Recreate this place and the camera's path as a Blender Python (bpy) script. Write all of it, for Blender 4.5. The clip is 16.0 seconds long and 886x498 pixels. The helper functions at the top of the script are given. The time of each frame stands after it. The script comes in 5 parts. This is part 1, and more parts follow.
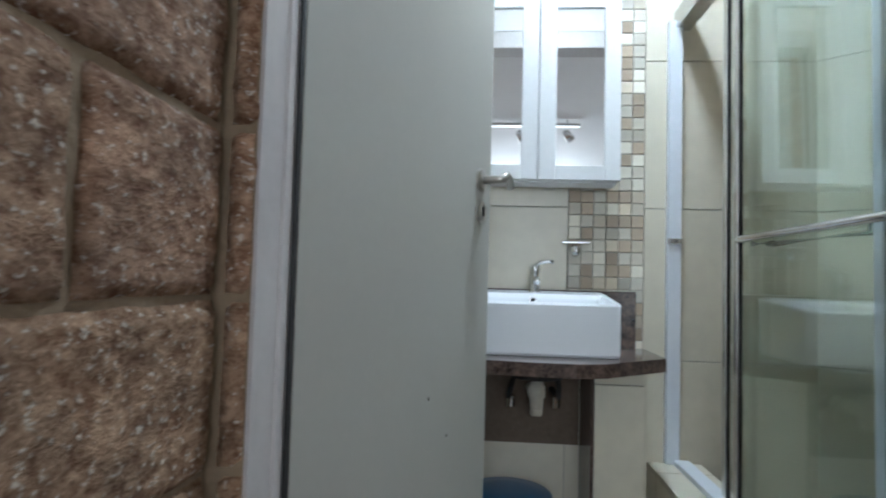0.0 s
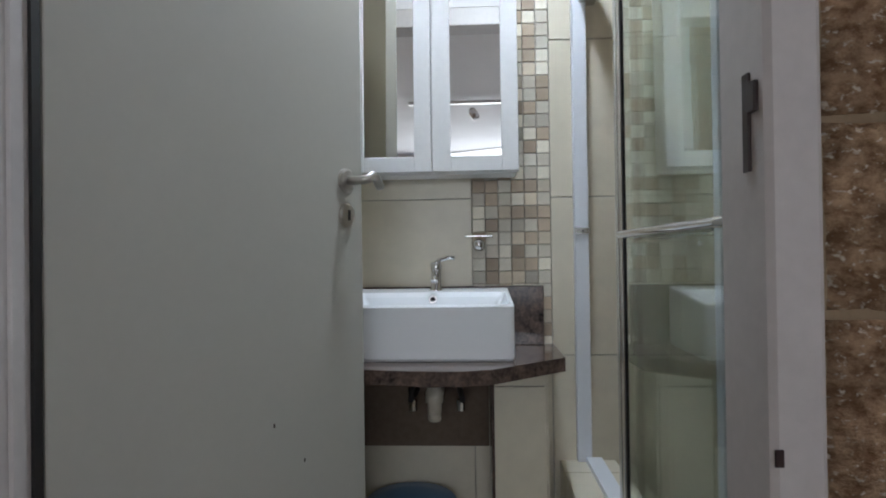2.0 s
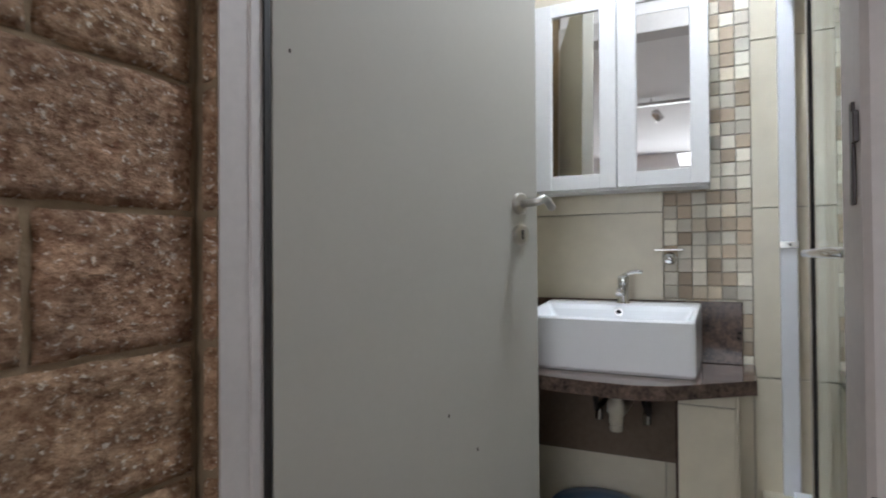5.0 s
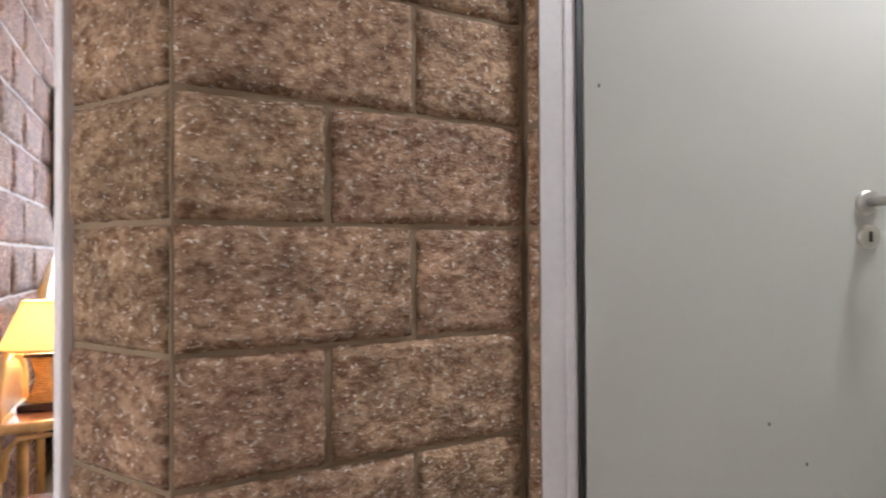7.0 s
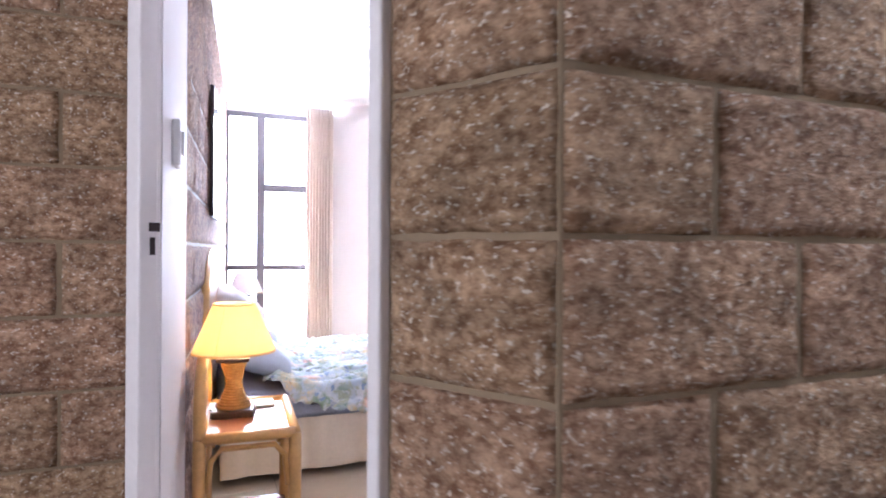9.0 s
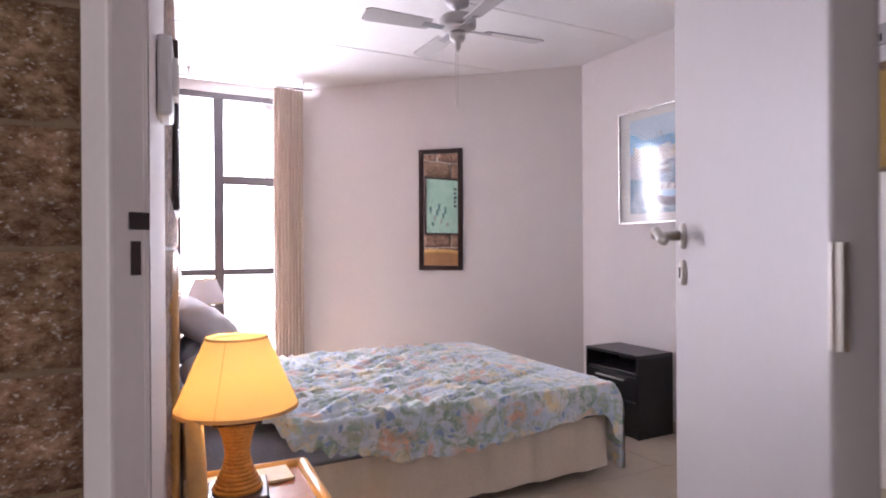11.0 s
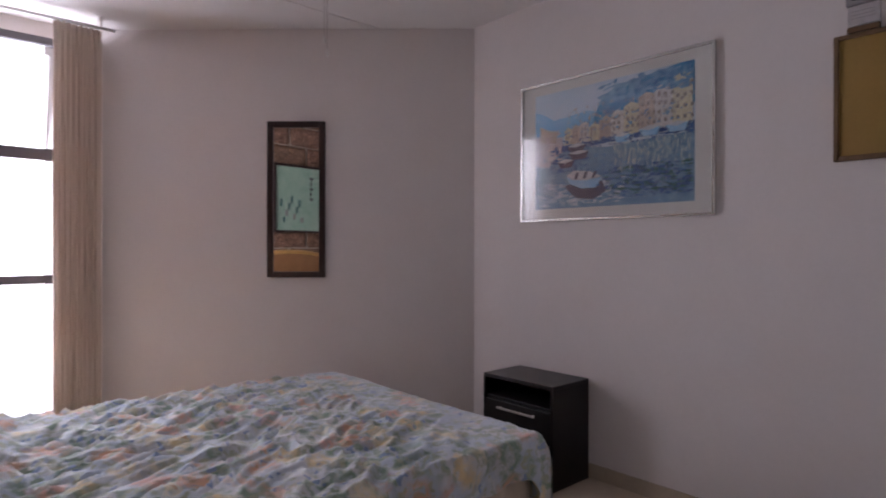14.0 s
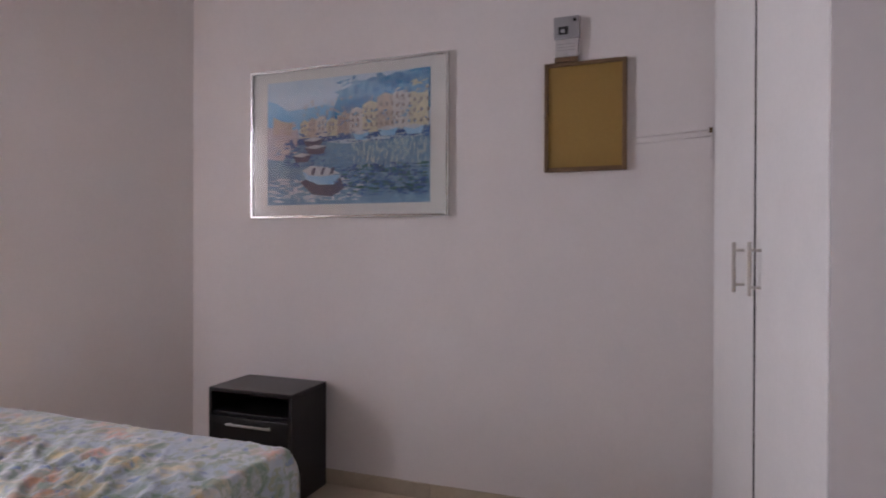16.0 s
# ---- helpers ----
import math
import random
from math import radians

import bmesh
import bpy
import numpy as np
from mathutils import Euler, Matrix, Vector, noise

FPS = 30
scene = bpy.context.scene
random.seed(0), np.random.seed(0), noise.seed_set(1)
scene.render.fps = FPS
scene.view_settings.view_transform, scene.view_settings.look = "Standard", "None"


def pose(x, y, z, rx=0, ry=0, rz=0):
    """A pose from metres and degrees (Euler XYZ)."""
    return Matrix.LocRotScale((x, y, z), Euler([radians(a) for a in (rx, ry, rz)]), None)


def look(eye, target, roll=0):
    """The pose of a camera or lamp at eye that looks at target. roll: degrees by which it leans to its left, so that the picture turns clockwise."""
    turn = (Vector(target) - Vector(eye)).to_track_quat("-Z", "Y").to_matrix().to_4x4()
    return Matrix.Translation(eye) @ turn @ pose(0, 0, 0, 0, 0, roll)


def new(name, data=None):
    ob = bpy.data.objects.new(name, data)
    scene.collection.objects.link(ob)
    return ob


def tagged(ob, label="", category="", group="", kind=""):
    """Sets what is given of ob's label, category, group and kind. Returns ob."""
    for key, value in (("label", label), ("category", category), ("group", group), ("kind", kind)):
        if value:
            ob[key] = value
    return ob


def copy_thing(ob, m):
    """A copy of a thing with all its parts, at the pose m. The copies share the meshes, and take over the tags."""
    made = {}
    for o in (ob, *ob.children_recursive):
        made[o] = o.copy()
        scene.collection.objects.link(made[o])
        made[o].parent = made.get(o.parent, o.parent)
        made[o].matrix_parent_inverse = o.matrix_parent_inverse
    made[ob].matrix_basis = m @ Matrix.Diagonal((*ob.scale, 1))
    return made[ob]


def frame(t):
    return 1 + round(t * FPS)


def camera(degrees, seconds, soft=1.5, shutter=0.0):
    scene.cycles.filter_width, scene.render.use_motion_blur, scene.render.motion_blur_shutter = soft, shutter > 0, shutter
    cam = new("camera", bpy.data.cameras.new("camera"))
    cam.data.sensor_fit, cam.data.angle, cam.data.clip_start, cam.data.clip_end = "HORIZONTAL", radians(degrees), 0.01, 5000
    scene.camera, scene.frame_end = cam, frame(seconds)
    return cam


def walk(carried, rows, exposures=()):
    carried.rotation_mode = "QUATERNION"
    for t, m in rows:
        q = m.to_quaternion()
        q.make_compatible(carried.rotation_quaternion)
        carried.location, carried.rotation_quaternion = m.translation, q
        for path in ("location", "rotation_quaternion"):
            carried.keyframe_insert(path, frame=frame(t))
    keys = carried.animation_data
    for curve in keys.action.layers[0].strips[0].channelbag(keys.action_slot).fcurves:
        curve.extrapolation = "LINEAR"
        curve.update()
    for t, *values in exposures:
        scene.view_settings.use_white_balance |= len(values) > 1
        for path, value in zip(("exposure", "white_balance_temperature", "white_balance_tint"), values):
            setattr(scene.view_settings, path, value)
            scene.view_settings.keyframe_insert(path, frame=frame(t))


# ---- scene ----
cam = camera(73.7, 16.0, soft=1.9, shutter=0.4)
PATH = [
    (0, (-0.024, -0.31, 0.97), (1.968, -0.165, 1.068), 1.6),
    (0.5, (0.024, -0.315, 0.989), (2.02, -0.426, 1.068), 0.8),
    (1, (0.058, -0.322, 0.975), (2.033, -0.629, 1.064), 0.5),
    (1.5, (0.074, -0.297, 0.971), (2.019, -0.756, 1.058), 0.5),
    (1.9, (0.080, -0.561, 1.038), (2.078, -0.462, 1.055), -0.8),
    (2, (0.081, -0.563, 1.039), (2.078, -0.457, 1.054), -0.8),
    (2.5, (0.087, -0.558, 1.035), (2.081, -0.414, 1.049), -1.0),
    (3, (0.081, -0.577, 1.043), (2.069, -0.356, 1.056), -0.8),
    (3.2, (0.071, -0.591, 1.05), (2.054, -0.33, 1.06), -0.6),
    (5.3, (-0.005, -0.806, 1.081), (1.686, 0.261, 1.106), -0.6),
    (5.5, (-0.005, -0.845, 1.087), (1.605, 0.341, 1.109), -0.7),
    (6, (-0.011, -0.899, 1.084), (1.376, 0.542, 1.105), -0.3),
    (6.5, (-0.036, -0.938, 1.083), (1.129, 0.688, 1.104), -0.3),
    (7, (-0.064, -0.947, 1.086), (0.903, 0.804, 1.111), -0.3),
    (7.5, (-0.106, -0.917, 1.082), (0.728, 0.901, 1.1), -0.1),
    (8, (-0.178, -0.838, 1.082), (0.590, 1.008, 1.113), 0.1),
    (8.5, (-0.296, -0.705, 1.116), (0.473, 1.141, 1.13), 0.1),
    (9, (-0.378, -0.577, 1.122), (0.374, 1.276, 1.126), 0.3),
    (9.2, (-0.408, -0.497, 1.123), (0.351, 1.353, 1.127), 0.4),
    (11.3, (-0.483, 0.212, 1.145), (0.479, 1.965, 1.138), -0.3),
    (11.5, (-0.464, 0.278, 1.152), (0.523, 2.017, 1.143), -0.2),
    (12, (-0.415, 0.43, 1.159), (0.613, 2.145, 1.15), -0.2),
    (12.5, (-0.37, 0.583, 1.164), (0.703, 2.271, 1.153), -0.1),
    (13, (-0.284, 0.724, 1.149), (0.866, 2.36, 1.142), -0.1),
    (13.5, (-0.165, 0.863, 1.16), (1.067, 2.438, 1.149), -0.1),
    (14, (-0.094, 0.949, 1.145), (1.24, 2.438, 1.141), 0.1),
    (14.5, (-0.043, 1.011, 1.151), (1.461, 2.329, 1.146), 0.2),
    (15, (-0.044, 1.068, 1.137), (1.628, 2.166, 1.139), 0.3),
    (15.5, (-0.06, 1.11, 1.14), (1.733, 1.995, 1.138), 0.3),
    (16, (-0.072, 1.151, 1.149), (1.807, 1.838, 1.14), 0.2),
]
walk(cam, [(t, look(eye, target, roll)) for t, eye, target, roll in PATH],
     [(0, 0.0, 5250, 4), (0.8, -0.35, 5250, 5), (1.5, -0.45, 5250, 6), (2.2, -0.45, 5700, 10), (5.5, -0.12, 5850, 12), (6.2, 0.05, 5900, 14), (7.0, 0.6, 6000, 15), (8.0, 0.42, 5800, 16), (8.6, 0.27, 5450, 18), (9.2, 0.5, 5400, 18),
      (9.9, 0.1, 5700, 20), (11.3, -0.8, 6150, 26), (12.0, -1.35, 6150, 27), (12.5, -1.7, 6200, 28), (13.5, -1.95, 6250, 26), (14.5, -1.95, 6250, 23), (15.3, -1.7, 6300, 22), (16.0, -1.45, 6350, 22)])

# ---- world, lights ----
world = bpy.data.worlds.new("world")
scene.world = world
world.use_nodes = True
wn = world.node_tree
sky = wn.nodes.new("ShaderNodeTexSky")
sky.sky_type = "NISHITA"
sky.sun_disc = False
sky.sun_elevation, sky.sun_rotation = radians(48), radians(200)
wn.links.new(sky.outputs[0], wn.nodes["Background"].inputs[0])
wn.nodes["Background"].inputs[1].default_value = 0.12


def lamp(name, kind, m, energy, color=(1, 1, 1), size=0.1, size_y=None):
    data = bpy.data.lights.new(name, kind)
    data.energy, data.color = energy, color
    if kind == "AREA":
        data.size = size
        if size_y:
            data.shape, data.size_y = "RECTANGLE", size_y
    elif kind == "SUN":
        data.angle = size
    else:
        data.shadow_soft_size = size
    ob = new(name, data)
    ob.matrix_world = m
    return ob


lamp("sun", "SUN", look((2, 12, 14), (0, 4, 0)), 1.0, (1, 0.95, 0.87), radians(12))
lamp("window_daylight", "AREA", look((0.17, 5.2, 1.25), (0.85, 2.5, 1.0)), 230, (0.93, 0.95, 1.0), 0.66, 2.1)
lamp("living_window_daylight", "AREA", look((-3.3, -0.6, 1.6), (-0.6, 0.4, 1.4)), 20, (1.0, 0.97, 0.94), 1.5, 1.7)
lamp("bathroom_lamp", "AREA", look((1.42, -0.64, 2.385), (1.42, -0.64, 0)), 19, (0.93, 0.98, 1.0), 0.14, 0.14)
lamp("bedside_bulb", "POINT", pose(-0.28, 1.515, 0.86), 8.0, (1.0, 0.69, 0.34), 0.03)

# ---- materials ----


def material(name, color, rough=0.6, metal=0.0, var=0.12, scale=6.0, fine=60.0, bump=0.0, bump_scale=80.0,
             second=None, transmission=0.0, ior=1.45, piece=0.0, coat=0.0):
    """Base colour broken up at two scales, with grain in the gloss and relief. piece: how far alike pieces differ."""
    mt = bpy.data.materials.new(name)
    mt.use_nodes = True
    nt = mt.node_tree
    bs = nt.nodes["Principled BSDF"]
    bs.inputs["Roughness"].default_value = rough
    bs.inputs["Metallic"].default_value = metal
    bs.inputs["IOR"].default_value = ior
    bs.inputs["Transmission Weight"].default_value = transmission
    bs.inputs["Coat Weight"].default_value = coat
    co = nt.nodes.new("ShaderNodeTexCoord")
    n1, n2 = nt.nodes.new("ShaderNodeTexNoise"), nt.nodes.new("ShaderNodeTexNoise")
    for n, s in ((n1, scale), (n2, fine)):
        n.inputs["Scale"].default_value = s
        n.inputs["Detail"].default_value = 5
        nt.links.new(co.outputs["Object"], n.inputs["Vector"])
    mix = nt.nodes.new("ShaderNodeMath")
    mix.operation = "MULTIPLY_ADD"
    mix.inputs[1].default_value = 0.55
    nt.links.new(n1.outputs[0], mix.inputs[0])
    half = nt.nodes.new("ShaderNodeMath")
    half.operation = "MULTIPLY"
    half.inputs[1].default_value = 0.45
    nt.links.new(n2.outputs[0], half.inputs[0])
    nt.links.new(half.outputs[0], mix.inputs[2])
    ramp = nt.nodes.new("ShaderNodeValToRGB")
    c2 = second or tuple(c * (1 - 2.2 * var) for c in color)
    ramp.color_ramp.elements[0].position, ramp.color_ramp.elements[1].position = 0.32, 0.66
    ramp.color_ramp.elements[0].color = (*c2, 1)
    ramp.color_ramp.elements[1].color = (*color, 1)
    nt.links.new(mix.outputs[0], ramp.inputs[0])
    out = ramp.outputs[0]
    if piece:
        info = nt.nodes.new("ShaderNodeObjectInfo")
        hsv = nt.nodes.new("ShaderNodeHueSaturation")
        mr = nt.nodes.new("ShaderNodeMapRange")
        mr.inputs[3].default_value, mr.inputs[4].default_value = 1 - piece, 1 + piece
        nt.links.new(info.outputs["Random"], mr.inputs[0])
        nt.links.new(mr.outputs[0], hsv.inputs["Value"])
        nt.links.new(out, hsv.inputs["Color"])
        out = hsv.outputs[0]
    nt.links.new(out, bs.inputs["Base Color"])
    if bump:
        bn = nt.nodes.new("ShaderNodeTexNoise")
        bn.inputs["Scale"].default_value = bump_scale
        bn.inputs["Detail"].default_value = 6
        nt.links.new(co.outputs["Object"], bn.inputs["Vector"])
        bp = nt.nodes.new("ShaderNodeBump")
        bp.inputs["Strength"].default_value = min(1.0, bump)
        bp.inputs["Distance"].default_value = 0.004
        nt.links.new(bn.outputs[0], bp.inputs["Height"])
        nt.links.new(bp.outputs[0], bs.inputs["Normal"])
    return mt


def emission(name, color, strength):
    mt = bpy.data.materials.new(name)
    mt.use_nodes = True
    nt = mt.node_tree
    nt.nodes.remove(nt.nodes["Principled BSDF"])
    em = nt.nodes.new("ShaderNodeEmission")
    em.inputs[0].default_value = (*color, 1)
    em.inputs[1].default_value = strength
    nt.links.new(em.outputs[0], nt.nodes["Material Output"].inputs[0])
    return mt


def stone_material(name, dark, mid, pale, stretch):
    """Split concrete block: brown body, rusty patches, pale crystal chips, torn relief."""
    mt = bpy.data.materials.new(name)
    mt.use_nodes = True
    nt = mt.node_tree
    bs = nt.nodes["Principled BSDF"]
    bs.inputs["Roughness"].default_value = 0.88
    bs.inputs["Specular IOR Level"].default_value = 0.3
    co = nt.nodes.new("ShaderNodeTexCoord")
    info = nt.nodes.new("ShaderNodeObjectInfo")
    add = nt.nodes.new("ShaderNodeVectorMath")
    add.operation = "MULTIPLY_ADD"
    add.inputs[1].default_value = stretch
    nt.links.new(co.outputs["Object"], add.inputs[0])
    off = nt.nodes.new("ShaderNodeMath")
    off.operation = "MULTIPLY"
    off.inputs[1].default_value = 37.0
    nt.links.new(info.outputs["Random"], off.inputs[0])
    nt.links.new(off.outputs[0], add.inputs[2])

    def tex(scale, detail, rough=0.6):
        n = nt.nodes.new("ShaderNodeTexNoise")
        n.inputs["Scale"].default_value, n.inputs["Detail"].default_value = scale, detail
        n.inputs["Roughness"].default_value = rough
        nt.links.new(add.outputs[0], n.inputs["Vector"])
        return n

    big, grain, chips = tex(9, 4), tex(44, 8, 0.68), tex(105, 3, 0.5)
    r1 = nt.nodes.new("ShaderNodeValToRGB")
    r1.color_ramp.elements[0].position, r1.color_ramp.elements[1].position = 0.39, 0.63
    r1.color_ramp.elements[0].color, r1.color_ramp.elements[1].color = (*dark, 1), (*mid, 1)
    nt.links.new(grain.outputs[0], r1.inputs[0])
    r2 = nt.nodes.new("ShaderNodeValToRGB")
    r2.color_ramp.elements[0].position, r2.color_ramp.elements[1].position = 0.59, 0.70
    r2.color_ramp.elements[0].color, r2.color_ramp.elements[1].color = (0, 0, 0, 1), (1, 1, 1, 1)
    nt.links.new(chips.outputs[0], r2.inputs[0])
    m1 = nt.nodes.new("ShaderNodeMix")
    m1.data_type = "RGBA"
    nt.links.new(r2.outputs[0], m1.inputs["Factor"])
    nt.links.new(r1.outputs[0], m1.inputs["A"])
    m1.inputs["B"].default_value = (*pale, 1)
    hsv = nt.nodes.new("ShaderNodeHueSaturation")
    mr = nt.nodes.new("ShaderNodeMapRange")
    mr.inputs[1].default_value, mr.inputs[2].default_value = 0.3, 0.7
    mr.inputs[3].default_value, mr.inputs[4].default_value = 0.66, 1.34
    nt.links.new(big.outputs[0], mr.inputs[0])
    nt.links.new(mr.outputs[0], hsv.inputs["Value"])
    tint = nt.nodes.new("ShaderNodeMapRange")
    tint.inputs[3].default_value, tint.inputs[4].default_value = 0.497, 0.509
    nt.links.new(info.outputs["Random"], tint.inputs[0])
    nt.links.new(tint.outputs[0], hsv.inputs["Hue"])
    nt.links.new(m1.outputs["Result"], hsv.inputs["Color"])
    nt.links.new(hsv.outputs[0], bs.inputs["Base Color"])
    sm = nt.nodes.new("ShaderNodeMath")
    sm.operation = "MULTIPLY_ADD"
    sm.inputs[1].default_value = 0.4
    nt.links.new(chips.outputs[0], sm.inputs[0])
    nt.links.new(grain.outputs[0], sm.inputs[2])
    bp = nt.nodes.new("ShaderNodeBump")
    bp.inputs["Strength"].default_value, bp.inputs["Distance"].default_value = 1.0, 0.016
    nt.links.new(sm.outputs[0], bp.inputs["Height"])
    nt.links.new(bp.outputs[0], bs.inputs["Normal"])
    return mt


M_BLOCK = stone_material("split_block", (0.20, 0.100, 0.052), (0.54, 0.35, 0.22), (0.74, 0.64, 0.52), (1.0, 1.0, 1.45))
M_BLOCK_RED = stone_material("split_block_red", (0.095, 0.046, 0.03), (0.32, 0.18, 0.115), (0.50, 0.36, 0.27), (1.1, 1.1, 1.2))
M_MORTAR = material("mortar", (0.285, 0.205, 0.125), 0.95, bump=0.6, bump_scale=120)
M_MORTAR_PALE = material("pale_mortar", (0.46, 0.40, 0.34), 0.95, bump=0.6, bump_scale=120)
M_GROUT_PALE = material("pale_grout", (0.44, 0.40, 0.32), 0.9)
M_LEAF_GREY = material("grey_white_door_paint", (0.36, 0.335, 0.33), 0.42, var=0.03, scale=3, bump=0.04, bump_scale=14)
M_FAN = material("pale_grey_fan", (0.50, 0.48, 0.47), 0.4, var=0.03)
M_PLASTER = material("plaster", (0.75, 0.71, 0.70), 0.75, var=0.02, bump=0.12, bump_scale=35)
M_CEILING = material("ceiling_paint", (0.80, 0.78, 0.77), 0.8, var=0.02, bump=0.1, bump_scale=25)
M_WHITE = material("white_paint", (0.78, 0.77, 0.76), 0.4, var=0.03)
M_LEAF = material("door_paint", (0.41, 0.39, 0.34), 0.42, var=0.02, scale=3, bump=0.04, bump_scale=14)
M_FRAME_WHITE = material("white_gloss_frame_paint", (0.76, 0.71, 0.69), 0.26, var=0.03, bump=0.04, bump_scale=20)
M_FRAME = material("frame_paint", (0.54, 0.495, 0.47), 0.45, var=0.06, bump=0.08, bump_scale=30)
# black of gaskets and holes, also painted as the shade in the wardrobe gap
M_BLACK = material("black_gasket_and_gap_shade", (0.015, 0.012, 0.01), 0.6)
M_TILE = material("beige_tile", (0.66, 0.60, 0.47), 0.28, var=0.06, scale=4, fine=22, piece=0.03)
M_GROUT = material("grout", (0.30, 0.27, 0.22), 0.9)
M_MOSAIC = [material("mosaic_" + n, c, 0.45, var=0.10, scale=30, fine=150, piece=0.24, bump=0.2) for n, c in
            (("cream", (0.74, 0.69, 0.57)), ("tan", (0.50, 0.40, 0.28)), ("sand", (0.61, 0.53, 0.40)),
             ("grey", (0.52, 0.47, 0.38)), ("walnut", (0.42, 0.33, 0.23)))]
M_GRANITE = material("brown_granite", (0.17, 0.115, 0.09), 0.12, var=0.25, second=(0.012, 0.009, 0.009), scale=38, fine=120)
M_CERAMIC = material("white_ceramic", (0.84, 0.85, 0.86), 0.08, var=0.01)
M_CHROME = material("chrome", (0.75, 0.75, 0.75), 0.10, 1.0, var=0.02)
M_STEEL = material("brushed_steel", (0.55, 0.52, 0.48), 0.30, 1.0, var=0.05)
M_ALU = material("white_aluminium", (0.74, 0.76, 0.80), 0.3, 0.1, var=0.02)
M_SILVER = material("silver_aluminium", (0.68, 0.68, 0.66), 0.25, 0.85, var=0.03)
M_MIRROR = material("mirror_glass", (0.92, 0.93, 0.92), 0.01, 1.0, var=0.0)
M_GLASS = material("shower_glass", (0.90, 0.97, 0.93), 0.0, 0.0, var=0.0, transmission=1.0, ior=1.45)
M_PICGLASS = material("picture_glass", (1, 1, 1), 0.11, 0.0, var=0.0, transmission=1.0, ior=1.5)
M_PANE = material("window_glass", (1, 1, 1), 0.0, 0.0, var=0.0, transmission=1.0, ior=1.3)
M_BLUE = material("blue_plastic", (0.04, 0.17, 0.38), 0.35, var=0.05)
M_PVC = material("cream_pvc", (0.55, 0.50, 0.40), 0.4)
M_DARK = material("black_stained_wood", (0.012, 0.010, 0.011), 0.32, var=0.1, scale=8, fine=60)
M_WENGE = material("dark_wood_frame", (0.035, 0.016, 0.014), 0.35, var=0.2, scale=10, fine=60)
M_CANE = material("honey_cane", (0.62, 0.34, 0.10), 0.35, var=0.12, scale=14, fine=70, coat=0.3)
M_TOP = material("red_brown_tabletop", (0.36, 0.17, 0.10), 0.25, var=0.1, scale=9, fine=60, coat=0.3)
M_ROPE = material("woven_rope", (0.52, 0.29, 0.10), 0.8, var=0.2, scale=30, fine=150, bump=0.5, bump_scale=200)
M_FLOOR = material("floor_tile", (0.56, 0.47, 0.36), 0.3, var=0.06, scale=3, fine=25, piece=0.03)
M_BASE = material("skirting_tile", (0.50, 0.42, 0.32), 0.35, var=0.08, scale=5, fine=30)
M_WINDOW = material("grey_window_frame", (0.10, 0.09, 0.10), 0.4, var=0.05)
M_SHEET = material("pale_blue_sheet", (0.62, 0.65, 0.74), 0.85, var=0.05, bump=0.2, bump_scale=150)
M_PILLOW = material("lilac_grey_pillowcase", (0.70, 0.66, 0.67), 0.85, var=0.06, bump=0.25, bump_scale=60)
M_SKIRT = material("cream_bed_valance", (0.62, 0.53, 0.42), 0.85, var=0.06, bump=0.25, bump_scale=90)
M_BACKDROP = emission("bright_sky_backdrop", (0.95, 0.97, 1.0), 22.0)
M_LIVING = emission("living_room_window", (1.0, 0.98, 0.94), 3.0)
M_LAMPGLOW = emission("ceiling_lamp_diffuser", (0.97, 1.0, 0.97), 4.0)

# ---- mesh helpers ----


def box(bm, a, b, bevel=0.0, m=None, segs=2):
    """A bevelled block between two corners."""
    a, b = Vector(a), Vector(b)
    r = bmesh.ops.create_cube(bm, size=1, matrix=Matrix.Translation((a + b) / 2) @ Matrix.Diagonal((*(b - a), 1)))
    vs = r["verts"]
    if bevel:
        es = list({e for v in vs for e in v.link_edges})
        out = bmesh.ops.bevel(bm, geom=es, offset=bevel, segments=segs, affect="EDGES", profile=0.5)
        vs = list(set(out["verts"]) | {v for v in vs if v.is_valid})
    if m is not None:
        bmesh.ops.transform(bm, matrix=m, verts=vs)
    return bm


def prism(bm, pts, z0, z1, m=None):
    """A plan outline raised from z0 to z1."""
    lo = [bm.verts.new((x, y, z0)) for x, y in pts]
    hi = [bm.verts.new((x, y, z1)) for x, y in pts]
    n = len(pts)
    faces = [bm.faces.new(lo[::-1]), bm.faces.new(hi)]
    for i in range(n):
        faces.append(bm.faces.new((lo[i], lo[(i + 1) % n], hi[(i + 1) % n], hi[i])))
    bmesh.ops.recalc_face_normals(bm, faces=faces)
    if m is not None:
        bmesh.ops.transform(bm, matrix=m, verts=lo + hi)
    return bm


def lathe(bm, profile, seg=24, m=None, close=True):
    """Rings of (radius, height) turned about z."""
    rings = []
    for r, z in profile:
        rings.append([bm.verts.new((r * math.cos(2 * math.pi * i / seg), r * math.sin(2 * math.pi * i / seg), z)) for i in range(seg)])
    for a, b in zip(rings, rings[1:]):
        for i in range(seg):
            bm.faces.new((a[i], a[(i + 1) % seg], b[(i + 1) % seg], b[i]))
    if close:
        bm.faces.new(rings[0][::-1])
        bm.faces.new(rings[-1])
    if m is not None:
        bmesh.ops.transform(bm, matrix=m, verts=[v for r in rings for v in r])
    return bm


